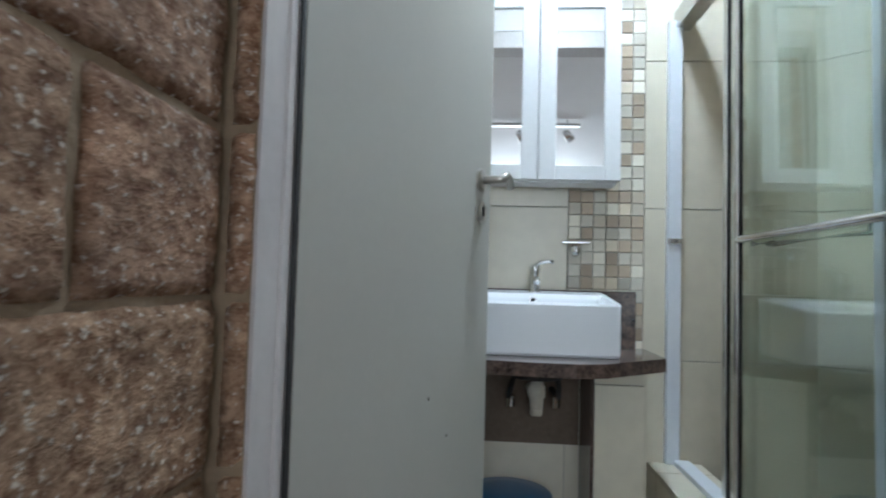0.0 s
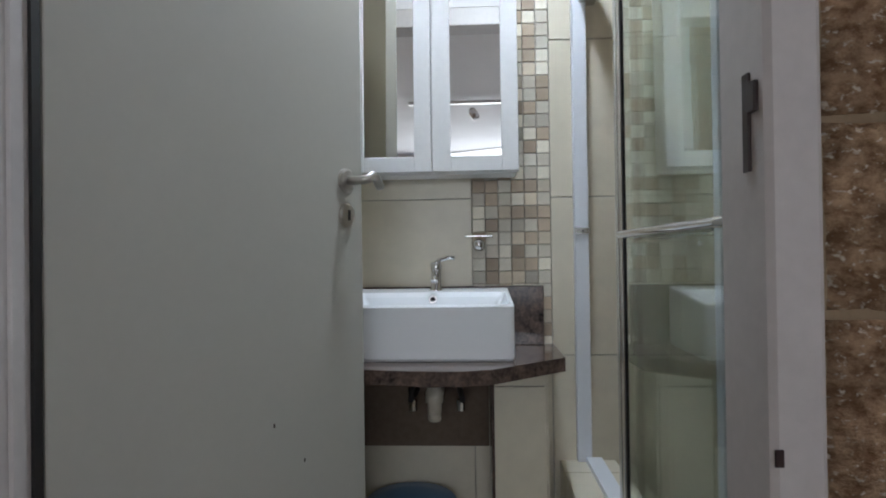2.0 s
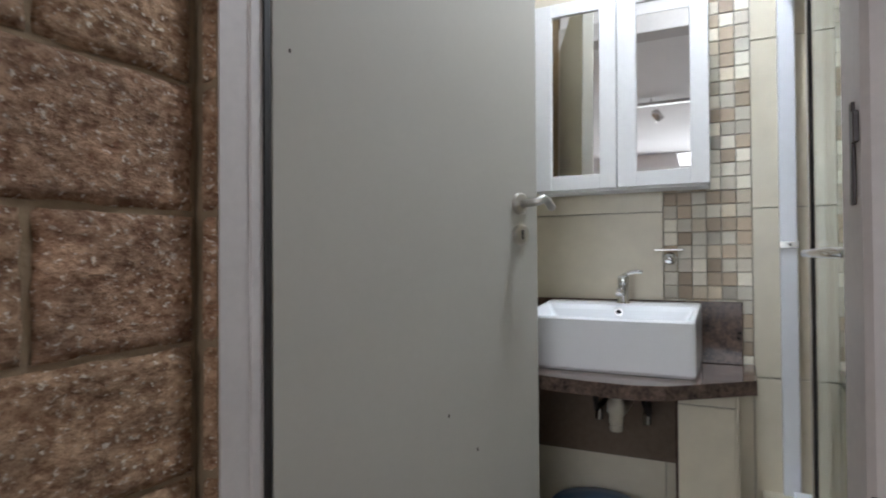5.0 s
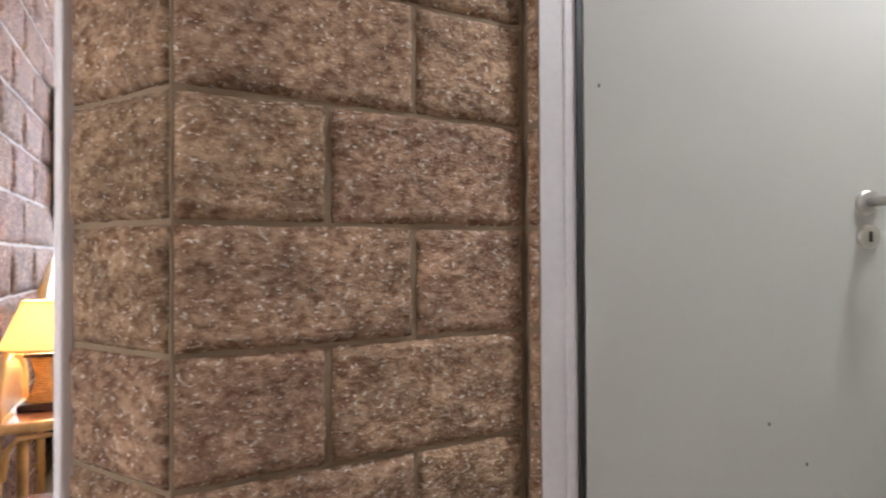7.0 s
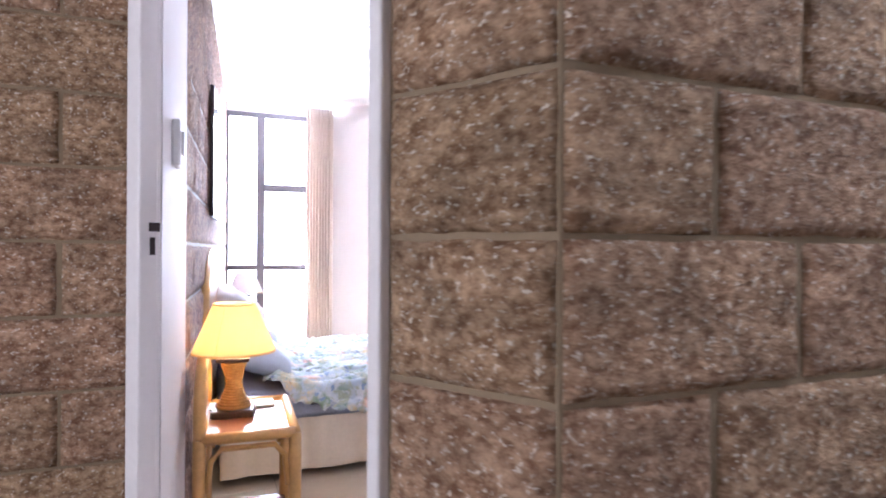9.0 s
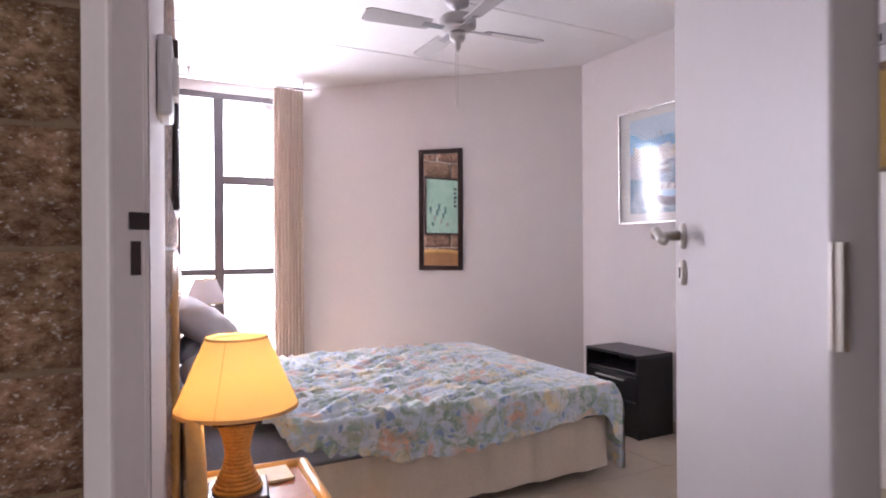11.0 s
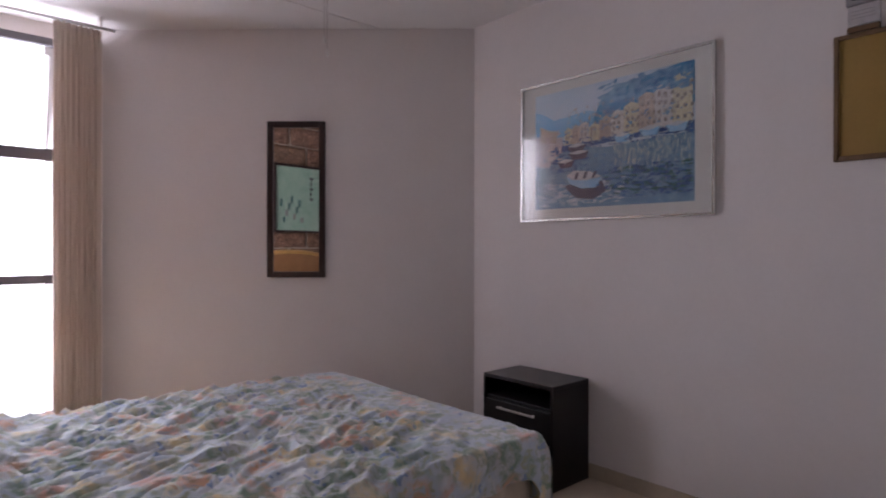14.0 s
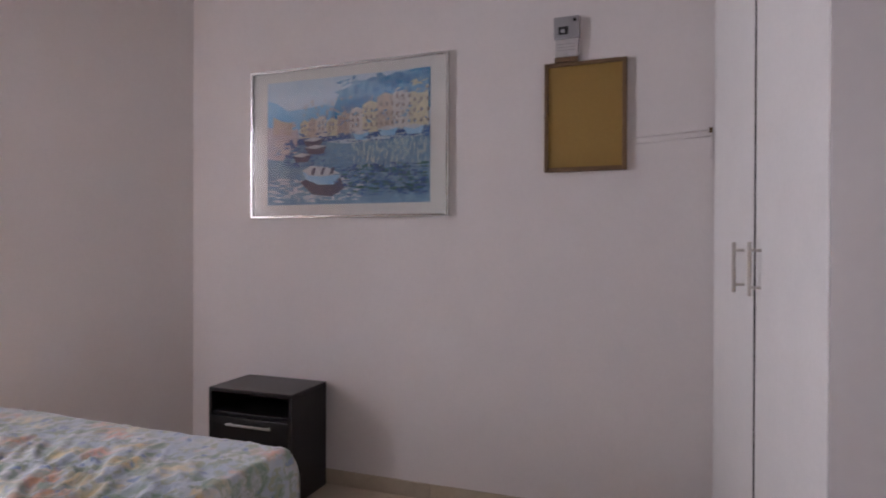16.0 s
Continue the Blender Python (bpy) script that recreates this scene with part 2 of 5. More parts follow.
def tube(bm, pts, r, seg=10, m=None):
    """A round bar along a line of points."""
    pts = [Vector(p) for p in pts]
    rings = []
    for i, p in enumerate(pts):
        d = (pts[min(i + 1, len(pts) - 1)] - pts[max(i - 1, 0)]).normalized()
        q = d.to_track_quat("Z", "Y").to_matrix()
        rings.append([bm.verts.new(p + q @ Vector((r * math.cos(2 * math.pi * k / seg), r * math.sin(2 * math.pi * k / seg), 0))) for k in range(seg)])
    for a, b in zip(rings, rings[1:]):
        best = min(range(seg), key=lambda s: (a[0].co - b[s].co).length)
        for k in range(seg):
            bm.faces.new((a[k], a[(k + 1) % seg], b[(k + 1 + best) % seg], b[(k + best) % seg]))
    bm.faces.new(rings[0][::-1])
    bm.faces.new(rings[-1])
    if m is not None:
        bmesh.ops.transform(bm, matrix=m, verts=[v for g in rings for v in g])
    return bm


def part(name, bm, mt, parent=None, label="", smooth=False):
    """Links a bmesh as one mesh object, under a thing or a part if one is given."""
    me = bpy.data.meshes.new(name)
    bmesh.ops.recalc_face_normals(bm, faces=bm.faces[:])
    bm.to_mesh(me)
    bm.free()
    me.materials.append(mt)
    if smooth:
        me.polygons.foreach_set("use_smooth", [True] * len(me.polygons))
        me.update()
    ob = new(name, me)
    if parent is not None:
        ob.parent = parent
    if label:
        ob["label"] = label
    return ob


def thing(name, label, category, m=None, group=""):
    ob = new(name)
    ob.empty_display_size = 0.1
    if m is not None:
        ob.matrix_world = m
    return tagged(ob, label, category, group)


def structure(name, bm, mt, label="", category=""):
    return tagged(part(name, bm, mt), label, category, kind="structure")


def bx(a, b, bevel=0.0, m=None):
    return box(bmesh.new(), a, b, bevel, m)


def along(p, q, z=0.0):
    """A frame at p whose x runs towards q and whose y points to the left of that."""
    d = Vector((q[0] - p[0], q[1] - p[1]))
    return pose(p[0], p[1], z, 0, 0, math.degrees(math.atan2(d.y, d.x)))


CEIL = 2.466
# plan corners
CHAMFER = (-0.496, 0.868)
D_R, D_L = 0.30, 1.0


def ch(s, off=0.0):
    """A point s along the slanted wall from the block corner, off metres into the bedroom."""
    return (CHAMFER[0] * s + 0.868 * off, CHAMFER[1] * s + 0.496 * off)


HX0, HX1 = (-0.462, 1.12), (-0.185, 5.2)
BACK_A, BACK_B = (2.425, 3.478), (0.62, 5.142)

# ---- the large structure ----
structure("floor", bx((-3.4, -2.6, -0.1), (2.6, 5.3, -0.006)), M_GROUT, "beige ceramic floor tiles with fine grout", "floor")
cb = bmesh.new()
for y0, y1 in ((-2.6, 2.893), (2.903, 3.862), (3.872, 5.3)):
    box(cb, (-3.4, y0, CEIL), (2.6, y1, CEIL + 0.06), 0.004, None, 1)
box(cb, (-3.4, -2.6, CEIL + 0.055), (2.6, 5.3, CEIL + 0.15))
structure("ceiling", cb, M_CEILING, "white painted concrete slab ceiling", "ceiling")

WALL_BLOCK = structure("wall_hall", prism(bmesh.new(), [(0.006, 0.008), (0.648, 0.008), (0.648, 0.2), (0.12, 0.40), ch(D_R - 0.026, 0.16), ch(D_R - 0.026, 0.008)], 0, CEIL), M_MORTAR,
                       "rough split-face concrete block wall", "wall")
WALL_LEFT = structure("wall_hall_west", prism(bmesh.new(), [(-3.3, 1.258), (-0.56, 1.258), (-0.56, 1.40), (-3.3, 1.40)], 0, CEIL), M_MORTAR,
                      "rough split-face concrete block wall", "wall")
WALL_PIER = structure("wall_bathroom_door", prism(bmesh.new(), [(0.700, -0.914), (0.86, -0.914), (0.86, -2.0), (0.700, -2.0)], 0, CEIL), M_MORTAR,
                      "rough split-face concrete block wall", "wall")
structure("wall_bathroom_lintel", bx((0.700, -0.914, 2.14), (0.80, -0.042, CEIL)), M_PLASTER)
WALL_RETURN = structure("wall_door_return", bx((0.652, -0.036, 0), (0.80, 0.2, CEIL)), M_MORTAR)
structure("wall_hall_south", bx((-3.4, -2.1, 0), (0.86, -2.0, CEIL)), M_PLASTER)
structure("wall_living", bx((-3.52, -2.1, 0), (-3.4, 1.40, CEIL)), M_PLASTER)
structure("wall_bathroom_north", bx((0.80, 0.10, 0), (2.0, 0.20, CEIL)), M_TILE)
WALL_SINK = structure("wall_bathroom_sink", bx((1.798, -1.34, 0), (1.95, 0.10, CEIL)), M_GROUT_PALE, "beige tiled bathroom wall with a stone mosaic strip", "wall")
sm = along((1.79, -1.29), (0.95, -2.245))
WALL_SHOWER = structure("wall_shower", bx((-0.05, 0.008, 0), (1.6, 0.14, CEIL), 0, sm), M_GROUT, "beige tiled shower wall", "wall")
structure("wall_shower_south", bx((0.70, -2.6, 0), (1.2, -2.0, CEIL)), M_TILE)

# bedroom
structure("wall_east", bx((2.425, 0.6, 0), (2.58, 3.60, CEIL)), M_PLASTER, "plain white plastered wall", "wall")
bm_ = along(BACK_A, BACK_B)
structure("wall_north", bx((-0.12, -0.15, 0), (2.62, 0, CEIL), 0, bm_), M_PLASTER, "plain white plastered wall", "wall")
hm = along(HX0, HX1)
hl = (Vector(HX1) - Vector(HX0)).length
WALL_HEAD = structure("wall_headboard", bx((0.10, 0.006, 0), (hl + 0.2, 0.09, CEIL), 0, hm), M_MORTAR_PALE, "dark rough stone block wall behind the bed", "wall")
structure("wall_door_side", prism(bmesh.new(), [(-0.512, 0.945), (-0.558, 1.262), (-0.558, 1.40), (-0.520, 1.45), (-0.428, 1.45), (-0.446, 1.17), (-0.466, 0.93)], 0, CEIL), M_PLASTER,
          "white plastered wall strip beside the doorway", "wall")
structure("wall_bedroom_south", prism(bmesh.new(), [(0.12, 0.402), (1.47, 0.60), (2.5, 0.60), (2.5, 0.46), (0.3, 0.30)], 0, CEIL), M_PLASTER)
structure("wall_bedroom_lintel", prism(bmesh.new(), [ch(D_R - 0.026, 0.0), ch(D_R - 0.026, 0.16), ch(1.055, 0.10), ch(1.055, 0)], 2.14, CEIL), M_PLASTER)
WY = 5.12
structure("wall_window_sill", bx((-0.25, WY - 0.02, 0), (0.70, WY + 0.12, 0.12)), M_PLASTER)
structure("wall_window_head", bx((-0.25, WY - 0.02, 2.38), (0.70, WY + 0.12, CEIL)), M_PLASTER)
structure("backdrop", bx((-8, 14, -6), (8, 14.1, 12)), M_BACKDROP, "bright overcast distance outside the window", "backdrop")

# ---- windows and doors ----
win = tagged(new("window_1"), "tall grey metal framed window blown out by daylight", "window", kind="structure")
win.location = (0, WY, 0)
for nm, a, b in (("window_frame", (-0.21, -0.02, 0.12), (-0.165, 0.03, 2.38)), ("window_frame", (0.60, -0.02, 0.12), (0.645, 0.03, 2.38)),
                 ("window_frame", (-0.165, -0.02, 2.335), (0.60, 0.03, 2.38)), ("window_frame", (-0.165, -0.02, 0.12), (0.60, 0.03, 0.165)),
                 ("mullion", (0.075, -0.022, 0.165), (0.150, 0.03, 2.335)), ("transom", (-0.165, -0.02, 0.928), (0.075, 0.03, 0.980)),
                 ("transom", (0.150, -0.02, 0.928), (0.60, 0.03, 0.980)), ("transom", (0.150, -0.02, 1.655), (0.60, 0.03, 1.725))):
    part(nm, bx(a, b, 0.004), M_WINDOW, win)
for a, b in (((-0.165, 0.165), (0.075, 0.928)), ((-0.165, 0.980), (0.075, 2.335)), ((0.150, 0.165), (0.60, 0.928)), ((0.150, 0.980), (0.60, 1.655)), ((0.150, 1.725), (0.60, 2.335))):
    pn = part("pane", bx((a[0], 0.003, a[1]), (b[0], 0.007, b[1])), M_PANE, win)
    pn.visible_shadow = False


def lever(parent, m, mt, flip=1):
    """A bowed lever handle on a round rose, with a keyhole rose under it. x runs along the lever."""
    h = part("handle", tube(bmesh.new(), [(0, 0, 0), (0, -0.045, 0), (0.008 * flip, -0.055, 0.002), (0.035 * flip, -0.058, 0.010), (0.065 * flip, -0.058, 0.006), (0.095 * flip, -0.056, -0.006), (0.112 * flip, -0.054, -0.010)], 0.0095, 12, m), mt, parent, "satin steel lever handle", True)
    up = m @ pose(0, 0, 0, 90, 0, 0)
    part("rose", lathe(bmesh.new(), [(0.026, 0), (0.026, 0.006), (0.022, 0.009), (0.012, 0.010)], 24, up), mt, parent)
    k = part("keyhole_plate", lathe(bmesh.new(), [(0.025, 0), (0.025, 0.006), (0.021, 0.009)], 24, m @ pose(0, 0, -0.072, 90, 0, 0)), mt, parent)
    part("keyhole", bx((-0.004, -0.011, -0.083), (0.004, -0.0085, -0.061), 0.001, m), M_BLACK, parent)
    return h


# bathroom doorway
bd = tagged(new("door_frame_1"), "off-white painted metal door frame", "door frame", kind="structure")
part("jamb", prism(bmesh.new(), [(0.654, -0.036), (0.652, -0.042), (0.704, -0.050), (0.706, -0.054), (0.728, -0.056), (0.80, -0.056), (0.80, -0.036)], 0, 2.14), M_FRAME, bd)
part("jamb", prism(bmesh.new(), [(0.696, -0.914), (0.694, -0.910), (0.697, -0.868), (0.703, -0.861), (0.80, -0.858), (0.80, -0.914)], 0, 2.14), M_FRAME, bd)
part("head", bx((0.698, -0.858, 2.06), (0.80, -0.056, 2.14), 0.004), M_FRAME, bd)
part("seal", bx((0.7285, -0.061, 0), (0.742, -0.0565, 2.06)), M_BLACK, bd)
part("strike_plate", bx((0.728, -0.8605, 1.122), (0.742, -0.8565, 1.228), 0.001), M_WENGE, bd, "rusty dark strike plate")
part("strike_lip", bx((0.712, -0.8610, 1.184), (0.728, -0.8555, 1.216), 0.001), M_WENGE, bd)
part("chip", bx((0.6945, -0.872, 0.818), (0.698, -0.863, 0.836), 0.001), M_WENGE, bd, "paint chipped off the frame")

dm = along((0.745, -0.061), (1.376, -0.320))
door1 = tagged(new("door_1"), "plain off-white flush bathroom door standing half open", "door", kind="structure")
door1.matrix_world = dm
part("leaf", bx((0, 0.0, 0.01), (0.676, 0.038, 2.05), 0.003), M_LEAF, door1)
lever(door1, pose(0.612, 0, 1.194), M_STEEL, 0.46)
for x, z in ((0.385, 0.737), (0.467, 0.651), (0.03, 1.42)):
    part("chip", bx((x, -0.0006, z), (x + 0.004, 0.001, z + 0.007)), M_WENGE, door1)

# bedroom doorway
cm = along(ch(0), ch(1))
bf = tagged(new("door_frame_2"), "off-white painted door frame", "door frame", kind="structure")
bf.matrix_world = cm
for nm, a, b in (("jamb", (D_R - 0.026, -0.165, 0), (D_R, 0.012, 2.14)), ("jamb", (D_L, -0.030, 0), (D_L + 0.062, 0.014, 2.14)), ("head", (D_R, -0.10, 2.06), (D_L, 0.012, 2.14)),
                 ("stop", (D_L + 0.0185, -0.045, 0), (D_L + 0.060, -0.030, 2.06))):
    part(nm, bx(a, b, 0.005), M_FRAME_WHITE, bf)
part("strike_plate", bx((D_L - 0.002, -0.022, 1.108), (D_L, -0.010, 1.147), 0.001), M_WENGE, bf)
part("strike_lip", bx((D_L - 0.003, -0.032, 1.160), (D_L, -0.008, 1.180), 0.001), M_WENGE, bf)

d2m = along((0.035, 0.405), (0.548, 1.012))
door2 = tagged(new("door_2"), "plain white flush bedroom door standing open", "door", kind="structure")
door2.matrix_world = d2m
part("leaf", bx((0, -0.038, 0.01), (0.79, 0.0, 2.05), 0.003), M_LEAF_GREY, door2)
lever(door2, pose(0.680, 0, 1.158, 0, 0, 180), M_STEEL)
part("latch_plate", bx((0.789, -0.028, 1.10), (0.7915, -0.008, 1.20)), M_STEEL, door2)
for hz in (0.25, 1.05, 1.85):
    part("hinge", lathe(bmesh.new(), [(0.007, 0), (0.007, 0.09)], 10, pose(-0.006, -0.004, hz)), M_STEEL, door2)

# ---- bathroom things ----
counter = thing("vanity_counter", "dark brown speckled granite counter with a backsplash in the bathroom", "counter")
part("slab", prism(bmesh.new(), [(1.79, 0.09), (1.42, 0.09), (1.42, -0.30), (1.40, -0.42), (1.395, -0.53), (1.415, -0.60), (1.565, -0.785), (1.79, -0.785)], 0.742, 0.776), M_GRANITE, counter)
part("backsplash", bx((1.768, -0.757, 0.776), (1.79, 0.09, 0.944), 0.002), M_GRANITE, counter)

basin = thing("wash_basin", "white rectangular ceramic vessel basin on the granite counter", "basin", pose(1.505, -0.445, 0.777))


def basin_body():
    bm = bmesh.new()
    w, d, h = 0.212, 0.262, 0.138
    def ring(x0, x1, y, z, r=0.012):
        pts = []
        for cx, cy, a0 in ((x1 - r, y - r, 0), (x0 + r, y - r, 90), (x0 + r, -y + r, 180), (x1 - r, -y + r, 270)):
            for k in range(4):
                a = radians(a0 + k * 30)
                px = cx + r * math.cos(a)
                pts.append(bm.verts.new((px, cy + r * math.sin(a), z + 0.025 * max(0.0, px) / d * z / h)))
        return pts
    rs = [ring(0.006, d, w - 0.004, 0), ring(0.0, d, w, 0.008), ring(-0.002, d, w, h - 0.006), ring(0.002, d, w - 0.002, h), ring(0.010, d - 0.065, w - 0.012, h - 0.001),
          ring(0.016, d - 0.072, w - 0.018, h - 0.012), ring(0.055, d - 0.10, w - 0.07, 0.035, 0.03), ring(0.09, d - 0.13, w - 0.11, 0.028, 0.02)]
    for a, b in zip(rs, rs[1:]):
        for i in range(len(a)):
            bm.faces.new((a[i], a[(i + 1) % len(a)], b[(i + 1) % len(a)], b[i]))
    bm.faces.new(rs[0][::-1])
    bm.faces.new(rs[-1])
    return bm


part("bowl", basin_body(), M_CERAMIC, basin)
part("overflow_ring", lathe(bmesh.new(), [(0.007, 0), (0.011, 0), (0.011, 0.004), (0.007, 0.004)], 20, pose(0.190, -0.003, 0.136, 0, -80, 0), False), M_CHROME, basin)
part("overflow_hole", lathe(bmesh.new(), [(0.0075, 0), (0.0075, 0.002)], 16, pose(0.190, -0.003, 0.136, 0, -80, 0)), M_BLACK, basin)

tap = thing("basin_tap", "chrome single-lever mixer tap on the basin ledge", "tap", pose(1.728, -0.455, 0.934) @ Matrix.Scale(0.76, 4))
part("body", lathe(bmesh.new(), [(0.026, 0), (0.024, 0.006), (0.020, 0.012), (0.019, 0.075), (0.022, 0.085), (0.021, 0.10), (0.012, 0.108)], 24), M_CHROME, tap, smooth=True)
part("spout", tube(bmesh.new(), [(0, 0, 0.035), (-0.04, 0, 0.050), (-0.09, 0, 0.052), (-0.098, 0, 0.040)], 0.012, 14), M_CHROME, tap, smooth=True)
part("lever", tube(bmesh.new(), [(0.005, 0, 0.104), (0.0, -0.02, 0.116), (-0.005, -0.05, 0.122), (-0.006, -0.07, 0.120)], 0.0075, 10), M_CHROME, tap, smooth=True)

trap = thing("basin_drain", "cream plastic drain trap and hoses under the counter", "drain", pose(1.60, -0.455, 0.55))
part("pipe", lathe(bmesh.new(), [(0.015, 0.075), (0.018, 0.082), (0.018, 0.105), (0.023, 0.108), (0.023, 0.135), (0.018, 0.138), (0.018, 0.19)], 20), M_PVC, trap, smooth=True)
part("cap", lathe(bmesh.new(), [(0.013, 0.058), (0.017, 0.062), (0.017, 0.075)], 20), M_PVC, trap)
part("waste_pipe", tube(bmesh.new(), [(0, 0.0, 0.10), (0.08, 0, 0.10), (0.185, 0, 0.10)], 0.017, 12), M_PVC, trap, smooth=True)
for s in (-1, 1):
    part("hose", tube(bmesh.new(), [(0.03, 0.05 * s, 0.19), (0.05, 0.065 * s, 0.13), (0.09, 0.07 * s, 0.09), (0.17, 0.06 * s, 0.10)], 0.008, 8), M_BLACK, trap, smooth=True)
    part("stop_valve", lathe(bmesh.new(), [(0.012, 0), (0.012, 0.03), (0.006, 0.035)], 12, pose(0.10, 0.065 * s, 0.06)), M_CHROME, trap)
part("basin_shank", lathe(bmesh.new(), [(0.07, 0.16), (0.075, 0.192)], 24), M_BLACK, trap)

pier = thing("counter_pier", "beige tiled pier carrying the granite counter", "pier")
part("core", bx((1.60, -0.735, 0), (1.79, -0.61, 0.742)), M_GROUT, pier)
for a, b in (((1.592, -0.737, 0.70), (1.60, -0.608, 0.740)), ((1.592, -0.737, 0.25), (1.60, -0.608, 0.697)), ((1.592, -0.737, 0.0), (1.60, -0.608, 0.247))):
    part("tile", bx(a, b, 0.0015), M_TILE, pier)
# granite colour here stands in for the shade of the gap beside the pier
part("tile", bx((1.60, -0.608, 0), (1.79, -0.600, 0.742), 0.0015), M_GRANITE, pier, "side slab coloured dark as the shaded gap beside the pier")
part("tile", bx((1.60, -0.745, 0), (1.79, -0.737, 0.742), 0.0015), M_TILE, pier)

# dark brown sheet on the wall paints in the shade below the counter
patch = tagged(part("counter_shade_patch", bx((1.784, -0.598, 0.485), (1.7895, 0.05, 0.740), 0.001), material("brown_counter_shade", (0.17, 0.125, 0.09), 0.9, var=0.15, scale=5, bump=0.4, bump_scale=40)),
               "brown patch painted as the shade under the counter", "plaster", kind="structure")

bucket = thing("bucket", "blue plastic bucket on the floor under the counter", "bucket", pose(1.66, -0.385, 0.0))
part("pail", lathe(bmesh.new(), [(0.085, 0), (0.115, 0.34), (0.122, 0.345), (0.122, 0.36), (0.112, 0.36), (0.10, 0.20), (0.08, 0.012)], 28), M_BLUE, bucket, smooth=True)
part("lid", lathe(bmesh.new(), [(0.124, 0.36), (0.124, 0.378), (0.118, 0.384), (0.06, 0.392), (0.02, 0.393)], 28), M_BLUE, bucket, smooth=True)

cab = thing("mirror_cabinet", "white wall cabinet with two mirrored doors above the basin", "cabinet",
            pose(1.79, 0, 1.805, 0, 1.6, 0) @ pose(-1.79, 0, -1.805))
CY0, CY1, CZ0, CZ1, CX = -0.686, -0.216, 1.252, 1.805, 1.69
part("body", bx((CX + 0.018, CY0 + 0.004, CZ0), (1.79, CY1 - 0.004, CZ1), 0.003), M_WHITE, cab)
for y0, y1 in ((CY0, -0.453), (-0.450, CY1)):
    d = part("door", bx((CX + 0.006, y0, CZ0 + 0.004), (CX + 0.016, y1, CZ1)), M_WHITE, cab)
    for a, b in (((y0, CZ0 + 0.004), (y0 + 0.046, CZ1)), ((y1 - 0.05, CZ0 + 0.004), (y1, CZ1)), ((y0 + 0.046, CZ0 + 0.004), (y1 - 0.05, CZ0 + 0.046)), ((y0 + 0.046, CZ1 - 0.040), (y1 - 0.05, CZ1))):
        part("rail", bx((CX - 0.006, a[0], a[1]), (CX + 0.006, b[0], b[1]), 0.002), M_WHITE, d)
    part("mirror", bx((CX + 0.001, y0 + 0.044, CZ0 + 0.044), (CX + 0.005, y1 - 0.048, CZ1 - 0.038)), M_MIRROR, d, "clear mirror glass")

hook = thing("robe_hook", "chrome towel hook on the mosaic wall", "hook", pose(1.783, -0.576, 1.066))
part("knob", lathe(bmesh.new(), [(0.018, 0), (0.018, 0.006), (0.010, 0.010), (0.010, 0.028), (0.016, 0.032), (0.013, 0.042)], 20, pose(0, 0, -0.004, 0, -90, 0)), M_CHROME, hook, smooth=True)
part("plate", bx((-0.030, -0.040, 0.018), (0.0, 0.040, 0.023), 0.002), M_CHROME, hook)

# shower
kerb = tagged(new("shower_kerb"), "beige tiled knee wall carrying the shower screen", "kerb", kind="structure")
part("core", bx((0.80, -0.95, 0), (1.797, -0.806, 0.436)), M_GROUT, kerb)
for i, (x0, x1) in enumerate(((0.802, 1.10), (1.104, 1.40), (1.404, 1.69), (1.694, 1.789))):
    part("tile", bx((x0, -0.955, 0.436), (x1, -0.798, 0.445), 0.0015), M_TILE, kerb)
    part("tile", bx((x0, -0.806, 0.004), (x1, -0.798, 0.434), 0.0015), M_TILE, kerb)

scr = thing("shower_screen", "sliding glass shower screen in white and silver profiles", "shower screen")
part("wall_profile", bx((1.764, -0.886, 0.447), (1.789, -0.846, 1.765), 0.003), M_ALU, scr)
part("profile_joint", bx((1.758, -0.888, 1.088), (1.766, -0.846, 1.106), 0.001), M_SILVER, scr)
part("screw", lathe(bmesh.new(), [(0.004, 0), (0.003, 0.002)], 10, pose(1.758, -0.868, 1.097, 0, -90, 0)), M_BLACK, scr)
part("sill_profile", bx((0.81, -0.912, 0.446), (1.764, -0.868, 0.462), 0.002), M_ALU, scr)
part("head_profile", bx((0.81, -0.915, 1.742), (1.789, -0.866, 1.80), 0.003), M_SILVER, scr, "silver head rail")
for x0, x1, y, px in ((0.886, 1.485, -0.902, 1.0), (0.80, 1.37, -0.882, 0.0)):
    sash = part("sash", bx((x1 - 0.022, y - 0.008, 0.462), (x1, y + 0.008, 1.742), 0.002), M_SILVER, scr, "sliding glass panel")
    part("gasket", bx((x1 - 0.026, y - 0.006, 0.462), (x1 - 0.0225, y + 0.006, 1.742)), M_BLACK, sash)
    if px:
        part("stile", bx((x0, y - 0.008, 0.462), (x0 + 0.022, y + 0.008, 1.742), 0.002), M_ALU, sash)
    g = part("glass", bx((x0 + 0.022 * px, y - 0.003, 0.462), (x1 - 0.026, y + 0.003, 1.742)), M_GLASS, sash, "clear greenish glass")
    g.visible_shadow = False
part("towel_bar", tube(bmesh.new(), [(1.335, -0.878, 1.073), (1.325, -0.866, 1.073), (1.30, -0.862, 1.073), (0.83, -0.862, 1.073), (0.812, -0.866, 1.073), (0.804, -0.878, 1.073)], 0.0075, 12), M_CHROME, scr, "chrome towel bar", True)
part("towel_bar", tube(bmesh.new(), [(1.335, -0.906, 1.065), (1.32, -0.945, 1.065), (0.94, -0.945, 1.065), (0.925, -0.906, 1.065)], 0.0075, 12), M_CHROME, scr, "chrome towel bar", True)

